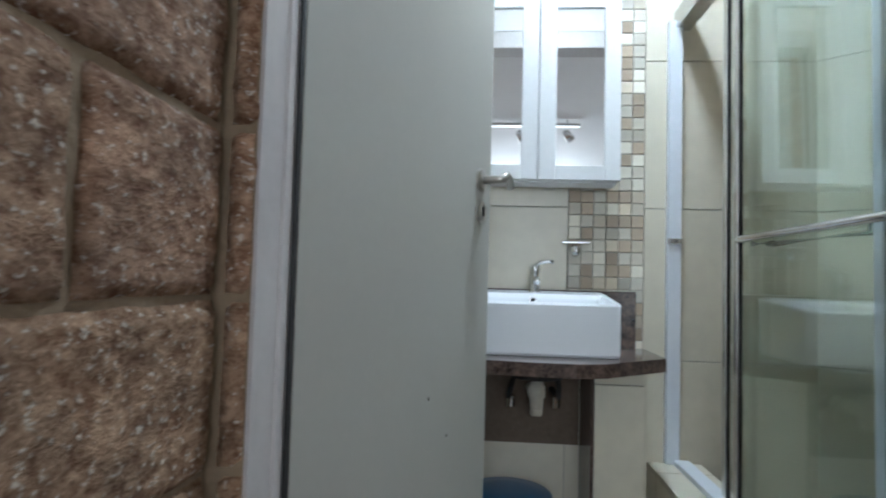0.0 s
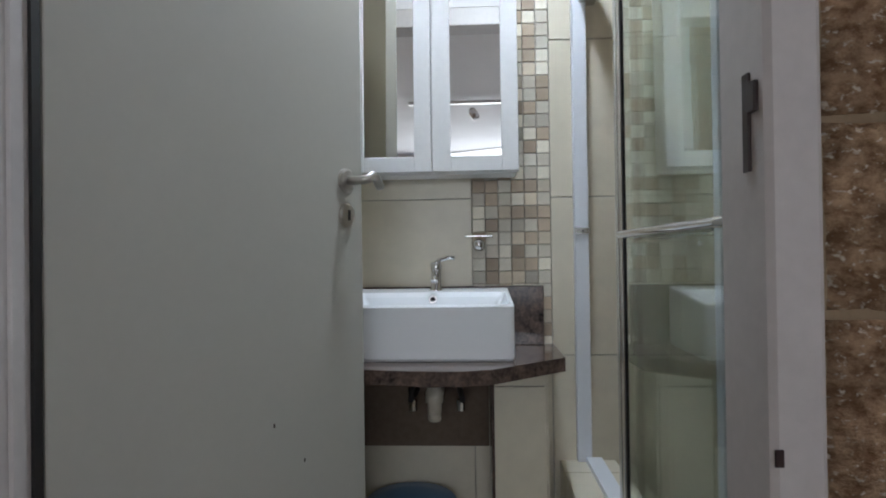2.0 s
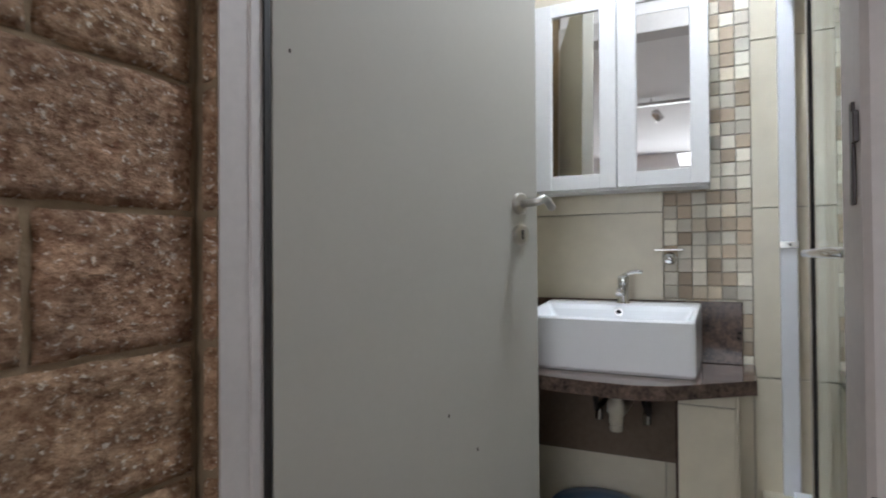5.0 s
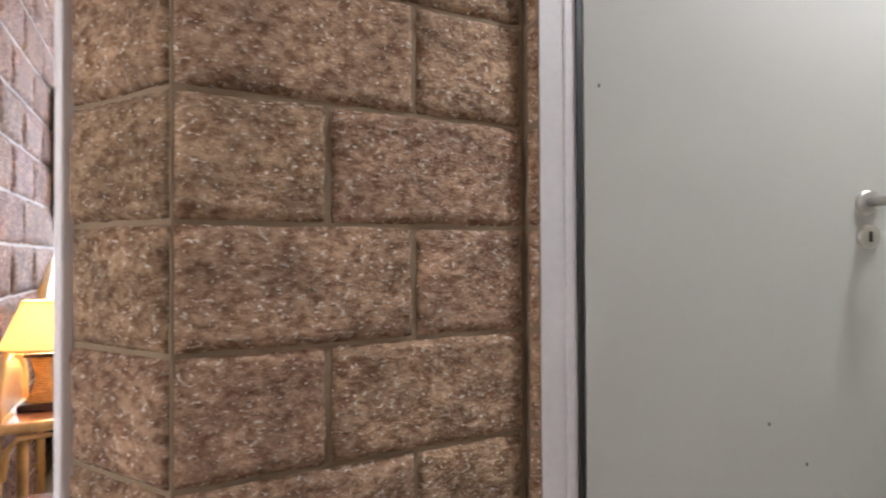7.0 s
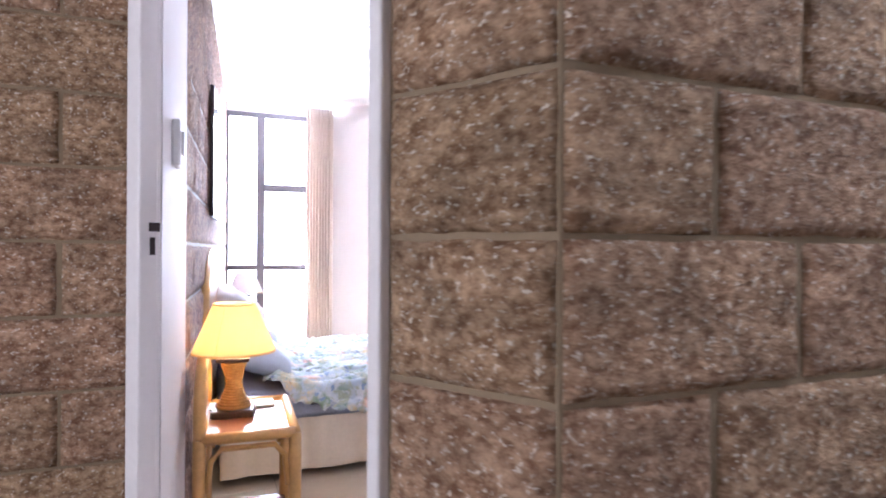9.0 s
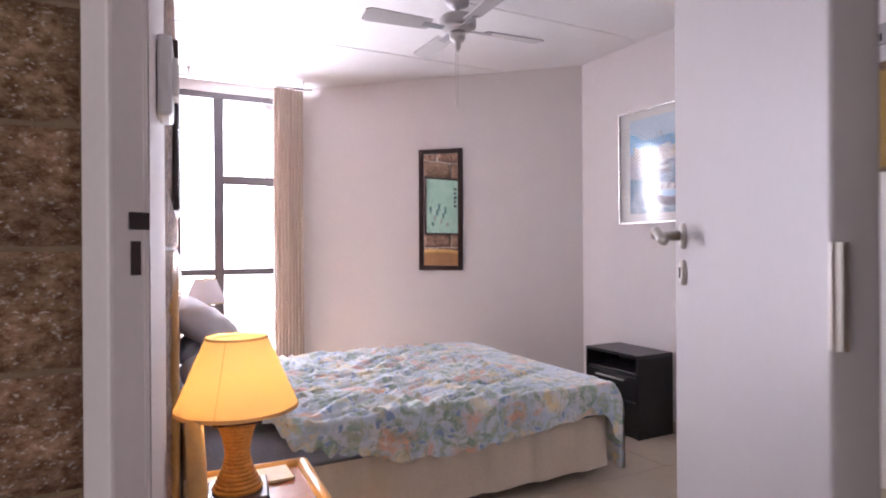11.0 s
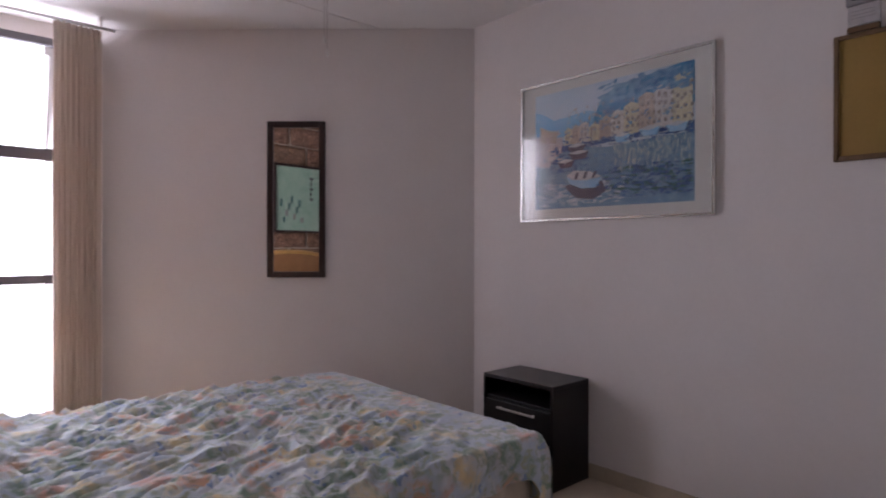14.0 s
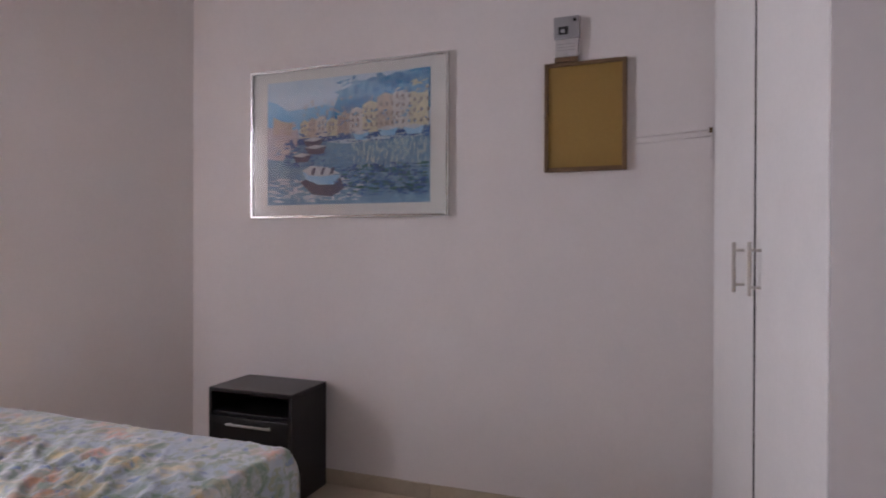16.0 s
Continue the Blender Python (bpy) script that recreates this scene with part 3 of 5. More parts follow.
clamp = thing("bathroom_ceiling_light", "square white ceiling light in the bathroom", "ceiling light", pose(1.42, -0.64, CEIL))
part("housing", bx((-0.17, -0.17, -0.05), (0.17, 0.17, 0), 0.01), M_WHITE, clamp)
part("diffuser", bx((-0.15, -0.15, -0.056), (0.15, 0.15, -0.05), 0.002), M_LAMPGLOW, clamp)

# ---- bedroom things ----
BX0, BX1, BY0, BY1, BT = -0.30, 1.60, 2.36, 3.74, 0.44
bed = thing("double_bed", "double bed with a cream valance and pale blue sheet", "bed")
part("base", bx((BX0, BY0 + 0.06, 0.06), (BX1 - 0.05, BY1 - 0.06, 0.27), 0.02), M_SKIRT, bed)


def valance():
    bm = bmesh.new()
    path = [(BX0, BY0)] + [(BX0 + (BX1 - BX0) * k / 60, BY0 + 0.006 * math.sin(k * 1.9) * math.sin(k * 0.37)) for k in range(61)]
    path += [(BX1 + 0.004 * math.sin(k), BY0 + (BY1 - BY0) * k / 30) for k in range(1, 31)]
    rows = []
    for j in range(6):
        z = 0.30 - j * 0.05
        rows.append([bm.verts.new((x + (0.012 * j / 5 if i > 61 else 0), y - (0.014 * j / 5 * (1 + 0.6 * math.sin(i * 0.8)) if i <= 61 else 0), z)) for i, (x, y) in enumerate(path)])
    for a, b in zip(rows, rows[1:]):
        for i in range(len(path) - 1):
            bm.faces.new((a[i], a[i + 1], b[i + 1], b[i]))
    return bm


part("valance", valance(), M_SKIRT, bed, smooth=True)
part("mattress", bx((BX0, BY0 + 0.01, 0.27), (BX1 - 0.02, BY1 - 0.01, BT), 0.05, None), material("blue_ticking", (0.40, 0.45, 0.58), 0.55, var=0.12, scale=12, fine=120, bump=0.2, bump_scale=140), bed, "mattress in shiny blue ticking", True)


def arch(y0, y1, z0, z1, n=24):
    """A line of points up one side, over a rounded top and down."""
    c, r = (y0 + y1) / 2, (y1 - y0) / 2
    return [(0, y0, z0)] + [(0, c - r * math.cos(math.pi * k / n), z1 - 0.42 * r + 0.42 * r * math.sin(math.pi * k / n) ** 0.8 if 0 < k < n else z1 - 0.42 * r) for k in range(n + 1)] + [(0, y1, z0)]


hb_m = pose(-0.326, 3.03, 0, 0, 0, -3.9)
hb = thing("headboard", "arched honey-coloured cane headboard against the stone wall", "headboard", hb_m)
part("rim", tube(bmesh.new(), arch(-0.70, 0.70, 0.0, 1.10), 0.024, 12), M_CANE, hb, smooth=True)
part("inner_rim", tube(bmesh.new(), arch(-0.60, 0.60, 0.45, 1.00), 0.014, 10), M_CANE, hb, smooth=True)
pan = bmesh.new()
pp = arch(-0.69, 0.69, 0.25, 1.09)
fv = [pan.verts.new((0.004, y, z)) for _, y, z in pp]
bv = [pan.verts.new((0.018, y, z)) for _, y, z in pp]
pan.faces.new(fv)
pan.faces.new(bv[::-1])
for i in range(len(pp)):
    j = (i + 1) % len(pp)
    pan.faces.new((fv[i], fv[j], bv[j], bv[i]))
part("panel", pan, material("dark_honey_panel", (0.34, 0.16, 0.06), 0.4, var=0.12, scale=7, bump=0.1, bump_scale=60), hb, "darker woven panel")


def fabric_material():
    """Printed floral cotton: blue ground with blotches of green, peach, cream and deep blue."""
    mt = bpy.data.materials.new("floral_cotton")
    mt.use_nodes = True
    nt = mt.node_tree
    bs = nt.nodes["Principled BSDF"]
    bs.inputs["Roughness"].default_value = 0.85
    bs.inputs["Sheen Weight"].default_value = 0.6
    co = nt.nodes.new("ShaderNodeTexCoord")
    warp = nt.nodes.new("ShaderNodeTexNoise")
    warp.inputs["Scale"].default_value = 14
    nt.links.new(co.outputs["Object"], warp.inputs["Vector"])
    wv = nt.nodes.new("ShaderNodeVectorMath")
    wv.operation = "MULTIPLY_ADD"
    wv.inputs[1].default_value = (0.10, 0.10, 0.10)
    nt.links.new(warp.outputs["Color"], wv.inputs[0])
    nt.links.new(co.outputs["Object"], wv.inputs[2])

    def cells(scale):
        v = nt.nodes.new("ShaderNodeTexVoronoi")
        v.inputs["Scale"].default_value = scale
        nt.links.new(wv.outputs[0], v.inputs["Vector"])
        s = nt.nodes.new("ShaderNodeSeparateColor")
        nt.links.new(v.outputs["Color"], s.inputs[0])
        return v, s

    def stops(node, lst):
        cr = node.color_ramp
        cr.interpolation = "CONSTANT"
        while len(cr.elements) < len(lst):
            cr.elements.new(0.5)
        for e, (p, c) in zip(cr.elements, lst):
            e.position, e.color = p, (*c, 1)

    def soft(scale, detail):
        n = nt.nodes.new("ShaderNodeTexNoise")
        n.inputs["Scale"].default_value, n.inputs["Detail"].default_value = scale, detail
        nt.links.new(wv.outputs[0], n.inputs["Vector"])
        return n.outputs[0]

    def mask(src, lo, hi):
        r = nt.nodes.new("ShaderNodeMapRange")
        r.inputs[1].default_value, r.inputs[2].default_value = lo, hi
        nt.links.new(src, r.inputs[0])
        return r.outputs[0]

    def over(under, col, fac):
        x = nt.nodes.new("ShaderNodeMix")
        x.data_type = "RGBA"
        nt.links.new(fac, x.inputs["Factor"])
        nt.links.new(under, x.inputs["A"])
        if isinstance(col, tuple):
            x.inputs["B"].default_value = (*col, 1)
        else:
            nt.links.new(col, x.inputs["B"])
        return x.outputs["Result"]

    def times(a, b):
        x = nt.nodes.new("ShaderNodeMath")
        x.operation = "MULTIPLY"
        nt.links.new(a, x.inputs[0])
        nt.links.new(b, x.inputs[1])
        return x.outputs[0]

    r1 = nt.nodes.new("ShaderNodeValToRGB")
    stops(r1, [(0, (0.34, 0.45, 0.60)), (0.45, (0.50, 0.58, 0.66)), (0.62, (0.64, 0.66, 0.68))])
    r1.color_ramp.interpolation = "LINEAR"
    nt.links.new(soft(9, 3), r1.inputs[0])
    base = over(r1.outputs[0], (0.25, 0.36, 0.28), times(mask(soft(20, 3), 0.46, 0.60), mask(soft(4.5, 2), 0.34, 0.50)))
    base = over(base, (0.40, 0.45, 0.34), mask(soft(31, 2), 0.55, 0.64))
    v3, s3 = cells(21)
    base = over(base, (0.24, 0.34, 0.52), times(mask(v3.outputs["Distance"], 0.34, 0.30), mask(s3.outputs[0], 0.60, 0.61)))
    v2, s2 = cells(8.5)
    r2 = nt.nodes.new("ShaderNodeValToRGB")
    stops(r2, [(0, (0.72, 0.43, 0.29)), (0.3, (0.74, 0.60, 0.34)), (0.5, (0.70, 0.42, 0.34)), (0.72, (0.72, 0.64, 0.46))])
    nt.links.new(s2.outputs[1], r2.inputs[0])
    base = over(base, r2.outputs[0], times(times(mask(v2.outputs["Distance"], 0.62, 0.28), mask(s2.outputs[2], 0.38, 0.39)), mask(soft(34, 3), 0.34, 0.56)))
    base = over(base, (0.54, 0.36, 0.22), times(mask(v2.outputs["Distance"], 0.13, 0.09), mask(s2.outputs[2], 0.52, 0.53)))
    nt.links.new(base, bs.inputs["Base Color"])
    bn = nt.nodes.new("ShaderNodeTexNoise")
    bn.inputs["Scale"].default_value, bn.inputs["Detail"].default_value = 45, 5
    nt.links.new(co.outputs["Object"], bn.inputs["Vector"])
    bp = nt.nodes.new("ShaderNodeBump")
    bp.inputs["Strength"].default_value, bp.inputs["Distance"].default_value = 0.5, 0.008
    nt.links.new(bn.outputs[0], bp.inputs["Height"])
    nt.links.new(bp.outputs[0], bs.inputs["Normal"])
    return mt


M_FLORAL = fabric_material()


def wrinkle(x, y):
    """Height of the folds of the cover, ridges running across the bed."""
    p = Vector((x * 2.2 + y * 1.1, y * 4.4 - x * 1.5, 0.0))
    a = noise.noise(p * 1.7 + Vector((3, 1, 0)))
    q = Vector((x * 3.6 + 2.4 * a, y * 8.0 - x * 4.4 + 1.5 * a, 2.0))
    ridge = (1 - abs(noise.noise(q))) ** 3
    calm = (1 - 0.40 * min(1.0, max(0.0, (x - 0.9) / 0.6))) * (1 - 0.75 * min(1.0, max(0.0, (x - BX1 + 0.32) / 0.28)))
    return 0.012 * noise.noise(Vector((x * 1.6, y * 1.9, 5))) + 0.028 * calm * ridge + 0.015 * calm * (1 - abs(noise.noise(Vector((x * 6.5 + 1.5 * a, y * 15.0 - x * 8.5 + 2.0 * a, 7.0))))) ** 4 + 0.003 * noise.noise(Vector((x * 16, y * 22, 1)))


def duvet():
    bm = bmesh.new()
    nx, ny = 190, 170
    x1, y1 = BX1 + 0.44, BY1 + 0.26
    hem = ((-0.12, -0.02), (0.05, 0.12), (0.26, 0.19), (0.48, 0.225), (0.73, 0.24), (1.0, 0.225), (1.35, 0.185), (1.54, 0.17), (1.64, 0.30), (2.2, 0.33))

    def over_side(u):
        """How far the cover hangs over the near side of the bed, u metres along it."""
        for (ua, la), (ub, lb) in zip(hem, hem[1:]):
            if u <= ub:
                k = max(0.0, (u - ua) / (ub - ua))
                return la + (lb - la) * k * k * (3 - 2 * k)
        return hem[-1][1]

    grid = []
    for i in range(nx + 1):
        row = []
        for j in range(ny + 1):
            x0 = -0.11 + 0.20 * j / ny
            u = x0 + (x1 - x0) * i / nx
            y0 = BY0 - over_side(u) - 0.008 * noise.noise(Vector((u * 9, 0, 3)))
            v = y0 + (y1 - y0) * j / ny
            x, y, z = u, v, BT + 0.018
            ex, ey0, ey1 = u - (BX1 - 0.01), (BY0 + 0.0) - v, v - (BY1 + 0.0)
            drop = 0.0
            if ex > 0:
                x = BX1 - 0.01 + 0.07 * math.sin(min(1.0, ex / 0.11) * math.pi / 2)
                drop += max(0.0, ex - 0.04)
            if ey0 > 0:
                y = BY0 - 0.045 * math.sin(min(1.0, ey0 / 0.08) * math.pi / 2)
                drop += max(0.0, ey0 - 0.03)
            if ey1 > 0:
                y = BY1 + 0.05 * math.sin(min(1.0, ey1 / 0.08) * math.pi / 2)
                drop += max(0.0, ey1 - 0.03)
            if ex > 0 and (ey0 > 0 or ey1 > 0):
                drop = max(max(0, ex - 0.04), max(0, ey0 - 0.03), max(0, ey1 - 0.03)) + 0.35 * min(max(0, ex - 0.04), max(ey0, ey1))
            w = wrinkle(u, v)
            z += w - drop
            if drop > 0:
                fold = 0.018 * math.sin(u * 17 + 2 * noise.noise(Vector((u * 3, 0, 0)))) if ex <= 0 else 0.02 * math.sin(v * 15)
                if ex > 0:
                    x += fold * min(1, drop / 0.1) + w * 0.3
                else:
                    y += (fold + w * 0.3) * min(1, drop / 0.1) * (-1 if ey0 > 0 else 1)
            # turned-back corner by the pillows
            z += 0.035 * math.exp(-((u - x0 - 0.06) / 0.06) ** 2)
            z = max(z, 0.035)
            row.append(bm.verts.new((x, y, z)))
        grid.append(row)
    for i in range(nx):
        for j in range(ny):
            bm.faces.new((grid[i][j], grid[i + 1][j], grid[i + 1][j + 1], grid[i][j + 1]))
    loose = [v for v in bm.verts if not v.link_faces]
    bmesh.ops.delete(bm, geom=loose, context="VERTS")
    return bm


cover = tagged(part("bed_cover", duvet(), M_FLORAL, smooth=True), "rumpled blue floral cotton cover spread over the bed", "bed cover")


def pillow(name, m, w, d, h, mt, label):
    bm = bmesh.new()
    n = 22
    top, bot = [], []
    for i in range(n + 1):
        a, b = [], []
        for j in range(n + 1):
            u, v = 2 * i / n - 1, 2 * j / n - 1
            e = max(0.0, (1 - u ** 4) * (1 - v ** 4)) ** 0.45
            pinch = 1 - 0.06 * (u * u * v * v)
            nz = e * (0.016 * noise.noise(Vector((u * 2.3, v * 2.9, h * 40))) + 0.012 * (1 - abs(noise.noise(Vector((u * 3.1 + v, v * 4.2 - u, w * 9))))) ** 3)
            x, y = u * w / 2 * pinch, v * d / 2 * pinch
            a.append(bm.verts.new((x, y, h * e * 0.62 + nz)))
            b.append(bm.verts.new((x, y, -h * e * 0.38 + nz * 0.3)) if 0 < i < n and 0 < j < n else a[-1])
        top.append(a)
        bot.append(b)
    for g, f in ((top, 1), (bot, -1)):
        for i in range(n):
            for j in range(n):
                q = (g[i][j], g[i + 1][j], g[i + 1][j + 1], g[i][j + 1])
                try:
                    bm.faces.new(q if f > 0 else q[::-1])
                except ValueError:
                    pass
    ob = part(name, bm, mt, smooth=True)
    ob.matrix_world = m
    return tagged(ob, label, "pillow", "pillows on the bed")


pillow("pillow", pose(-0.135, 2.76, 0.545, 0, 20, 4), 0.36, 0.60, 0.16, M_SHEET, "pale blue pillow lying against the headboard")
pillow("pillow", pose(-0.12, 3.38, 0.57, 0, 22, -3), 0.38, 0.60, 0.18, M_SHEET, "pale blue pillow lying against the headboard")
pillow("pillow", pose(-0.19, 3.34, 0.735, 0, 36, 2), 0.36, 0.60, 0.17, M_PILLOW, "plump grey pillow propped on another pillow")


def side_table(m):
    t = thing("bedside_table", "honey-coloured cane bedside table with an arched back", "bedside table", m, "bedside tables")
    w, d, h = 0.27, 0.42, 0.572
    part("top", bx((0.0, 0.02, h - 0.018), (w, d - 0.02, h), 0.003), M_TOP, t, "red-brown inset tabletop")
    for p, q in (((0, 0.0), (w, 0.0)), ((0, d), (w, d)), ((w, 0.0), (w, d)), ((0, 0.0), (0, d))):
        part("edge", tube(bmesh.new(), [(p[0], p[1], h - 0.004), (q[0], q[1], h - 0.004)], 0.017, 12), M_CANE, t, smooth=True)
    for x, y in ((0, 0), (w, 0), (0, d), (w, d)):
        part("leg", tube(bmesh.new(), [(x, y, 0), (x, y, h - 0.005)], 0.019, 12), M_CANE, t, smooth=True)
    for y in (0, d):
        part("brace", tube(bmesh.new(), [(0.02, y, h - 0.16), (0.03, y, h - 0.07), (0.06, y, h - 0.035), (w - 0.06, y, h - 0.035), (w - 0.03, y, h - 0.07), (w - 0.02, y, h - 0.16)], 0.009, 8), M_CANE, t, smooth=True)
    part("shelf", bx((0.0, 0.0, 0.20), (w, d, 0.222), 0.004), M_TOP, t)
    part("back_arch", tube(bmesh.new(), [(0, 0, h)] + [(0, d / 2 - d / 2 * math.cos(math.pi * k / 16), h + 0.06 + 0.14 * math.sin(math.pi * k / 16)) for k in range(17)] + [(0, d, h)], 0.018, 12), M_CANE, t, smooth=True)
    pb = bmesh.new()
    pts = [(d / 2 - d / 2 * math.cos(math.pi * k / 16), h + 0.06 + 0.14 * math.sin(math.pi * k / 16)) for k in range(17)] + [(d, h), (0, h)]
    lo, hi = [pb.verts.new((-0.006, a, b)) for a, b in pts], [pb.verts.new((0.006, a, b)) for a, b in pts]
    pb.faces.new(lo)
    pb.faces.new(hi[::-1])
    for i in range(len(pts)):
        pb.faces.new((lo[i], lo[(i + 1) % len(pts)], hi[(i + 1) % len(pts)], hi[i]))
    part("back_panel", pb, M_CANE, t)
    return t


tb = side_table(pose(-0.385, 1.27, 0, 0, 0, -3))
copy_thing(tb, pose(-0.25, 4.12, 0, 0, 0, -3.9))


def shade_material(name, color, emit):
    mt = bpy.data.materials.new(name)
    mt.use_nodes = True
    nt = mt.node_tree
    nt.nodes.remove(nt.nodes["Principled BSDF"])
    df, tr, mx = nt.nodes.new("ShaderNodeBsdfDiffuse"), nt.nodes.new("ShaderNodeBsdfTranslucent"), nt.nodes.new("ShaderNodeMixShader")
    df.inputs[0].default_value = tr.inputs[0].default_value = (*color, 1)
    ns = nt.nodes.new("ShaderNodeTexNoise")
    ns.inputs["Scale"].default_value = 90
    bp = nt.nodes.new("ShaderNodeBump")
    bp.inputs["Strength"].default_value = 0.2
    nt.links.new(ns.outputs[0], bp.inputs["Height"])
    nt.links.new(bp.outputs[0], df.inputs["Normal"])
    mx.inputs[0].default_value = emit
    nt.links.new(df.outputs[0], mx.inputs[1])
    nt.links.new(tr.outputs[0], mx.inputs[2])
    nt.links.new(mx.outputs[0], nt.nodes["Material Output"].inputs[0])
    return mt


M_SHADE = shade_material("cream_lampshade", (0.88, 0.75, 0.48), 0.6)
M_SHADE2 = shade_material("white_lampshade", (0.72, 0.66, 0.66), 0.3)
M_TRIM = shade_material("tan_trim", (0.66, 0.50, 0.28), 0.4)


def table_lamp(m, shade, label):
    l = thing("table_lamp", label, "lamp", m, "bedside lamps")
    part("foot", bx((-0.067, -0.067, 0), (0.067, 0.067, 0.024), 0.006), M_WENGE, l, "dark wooden foot")
    part("cap", bx((-0.052, -0.052, 0.178), (0.052, 0.052, 0.192), 0.004), M_WENGE, l)
    part("core", lathe(bmesh.new(), [(0.046, 0.024), (0.020, 0.10), (0.038, 0.178)], 4, pose(0, 0, 0, 0, 0, 45)), M_ROPE, l)
    for k in range(18):
        z = 0.029 + k * 0.0084
        s = 0.021 + (0.026 if z < 0.105 else 0.018) * abs((z - 0.105) / 0.078) ** 1.6
        part("rope_turn", tube(bmesh.new(), [(s * math.cos(a) * 1.12, s * math.sin(a) * 1.12, z) for a in [2 * math.pi * q / 16 + 0.0 for q in range(17)]], 0.0052, 6), M_ROPE, l, smooth=True)
    sh = part("shade", lathe(bmesh.new(), [(0.134, 0.208), (0.067, 0.366), (0.065, 0.366), (0.132, 0.208)], 48, None, False), shade, l, "cream fabric empire shade", True)
    part("trim", lathe(bmesh.new(), [(0.1348, 0.206), (0.1335, 0.213), (0.1310, 0.213), (0.1322, 0.206)], 48, None, False), M_TRIM, sh)
    part("trim", lathe(bmesh.new(), [(0.0685, 0.363), (0.0675, 0.3680), (0.0645, 0.3680), (0.0652, 0.363)], 48, None, False), M_TRIM, sh)
    for a in (250, 10, 130):
        c, s = math.cos(radians(a)), math.sin(radians(a))
        part("seam", tube(bmesh.new(), [(0.1343 * c, 0.1343 * s, 0.210), (0.0673 * c, 0.0673 * s, 0.365)], 0.0007, 5), M_TRIM, sh)
    part("stem", tube(bmesh.new(), [(0, 0, 0.19), (0, 0, 0.25)], 0.008, 8), M_STEEL, l)
    return l


table_lamp(pose(-0.280, 1.515, 0.573, 0, 0, -8), M_SHADE, "lit table lamp with cream shade and woven rope body")
table_lamp(pose(-0.07, 4.33, 0.573, 0, 0, 10), M_SHADE2, "unlit table lamp with a pale shade on the far bedside table")

paper = tagged(part("magazine", bx((-0.365, 1.565, 0.574), (-0.14, 1.66, 0.58), 0.001, None), material("paper", (0.75, 0.66, 0.48), 0.6)), "pale booklet lying on the bedside table", "booklet")

# curtain
def curtain():
    bm = bmesh.new()
    n = 120
    rows = []
    for z in [2.395, 2.30, 2.0, 1.5, 1.0, 0.5, 0.06]:
        row = []
        for k in range(n + 1):
            s = k / n
            amp = 0.026 * (0.75 + 0.25 * math.sin(k * 0.31))
            row.append(bm.verts.new((0.478 + 0.235 * s + 0.004 * math.sin(z * 3 + k), 4.80 + amp * math.sin(s * 2 * math.pi * 8.5) + 0.03 * s - 0.004 * z, z)))
        # unseen return to the wall, added to keep daylight off the back wall
        for k in range(1, 5):
            row.append(bm.verts.new((0.711 + 0.012 * k, 4.826 + 0.046 * k, z)))
        rows.append(row)
    for a, b in zip(rows, rows[1:]):
        for i in range(n + 4):
            bm.faces.new((a[i], a[i + 1], b[i + 1], b[i]))
    r = bmesh.ops.extrude_face_region(bm, geom=bm.faces[:])
    bmesh.ops.translate(bm, vec=(0, 0.003, 0), verts=[v for v in r["geom"] if isinstance(v, bmesh.types.BMVert)])
    return bm


M_CURTAIN = shade_material("beige_curtain_cloth", (0.62, 0.54, 0.47), 0.28)
tagged(part("curtain", curtain(), M_CURTAIN, smooth=True), "beige pleated curtain drawn to the side of the window", "curtain")
rail = thing("curtain_rail", "white curtain rail on brackets above the window", "curtain rail")
part("track", bx((-0.26, 4.785, 2.395), (0.78, 4.80, 2.41), 0.002), M_WHITE, rail)
part("track", bx((-0.26, 4.835, 2.405), (0.70, 4.85, 2.42), 0.002), M_WHITE, rail)
for x in (-0.13, 0.70):
    part("bracket", bx((x, 4.78, 2.41), (x + 0.014, 4.86, CEIL), 0.003), M_WHITE, rail)

# nightstand by the wall
ns = thing("nightstand", "black wooden nightstand with an open shelf and drawer", "nightstand", pose(2.123, 2.655, 0))
W, D, H = 0.287, 0.45, 0.496
for nm, a, b in (("top", (0, 0, H - 0.018), (W, D, H)), ("side", (0, 0, 0), (W, 0.016, H - 0.018)), ("side", (0, D - 0.016, 0), (W, D, H - 0.018)),
                 ("back", (W - 0.01, 0.016, 0), (W, D - 0.016, H - 0.018)), ("shelf", (0.012, 0.016, 0.372), (W - 0.01, D - 0.016, 0.386)), ("bottom", (0.006, 0.016, 0), (W - 0.01, D - 0.016, 0.06))):
    part(nm, bx(a, b, 0.002), M_DARK, ns)
for z0, z1 in ((0.062, 0.212), (0.216, 0.368)):
    dr = part("drawer", bx((0.0, 0.018, z0), (W - 0.03, D - 0.018, z1), 0.002), M_DARK, ns)
    part("handle", bx((-0.022, 0.10, z1 - 0.035), (-0.014, 0.34, z1 - 0.025), 0.002), M_STEEL, dr, "slim steel bar handle")
    for y in (0.115, 0.325):
        part("post", bx((-0.016, y - 0.004, z1 - 0.034), (0.0, y + 0.004, z1 - 0.026)), M_STEEL, dr)

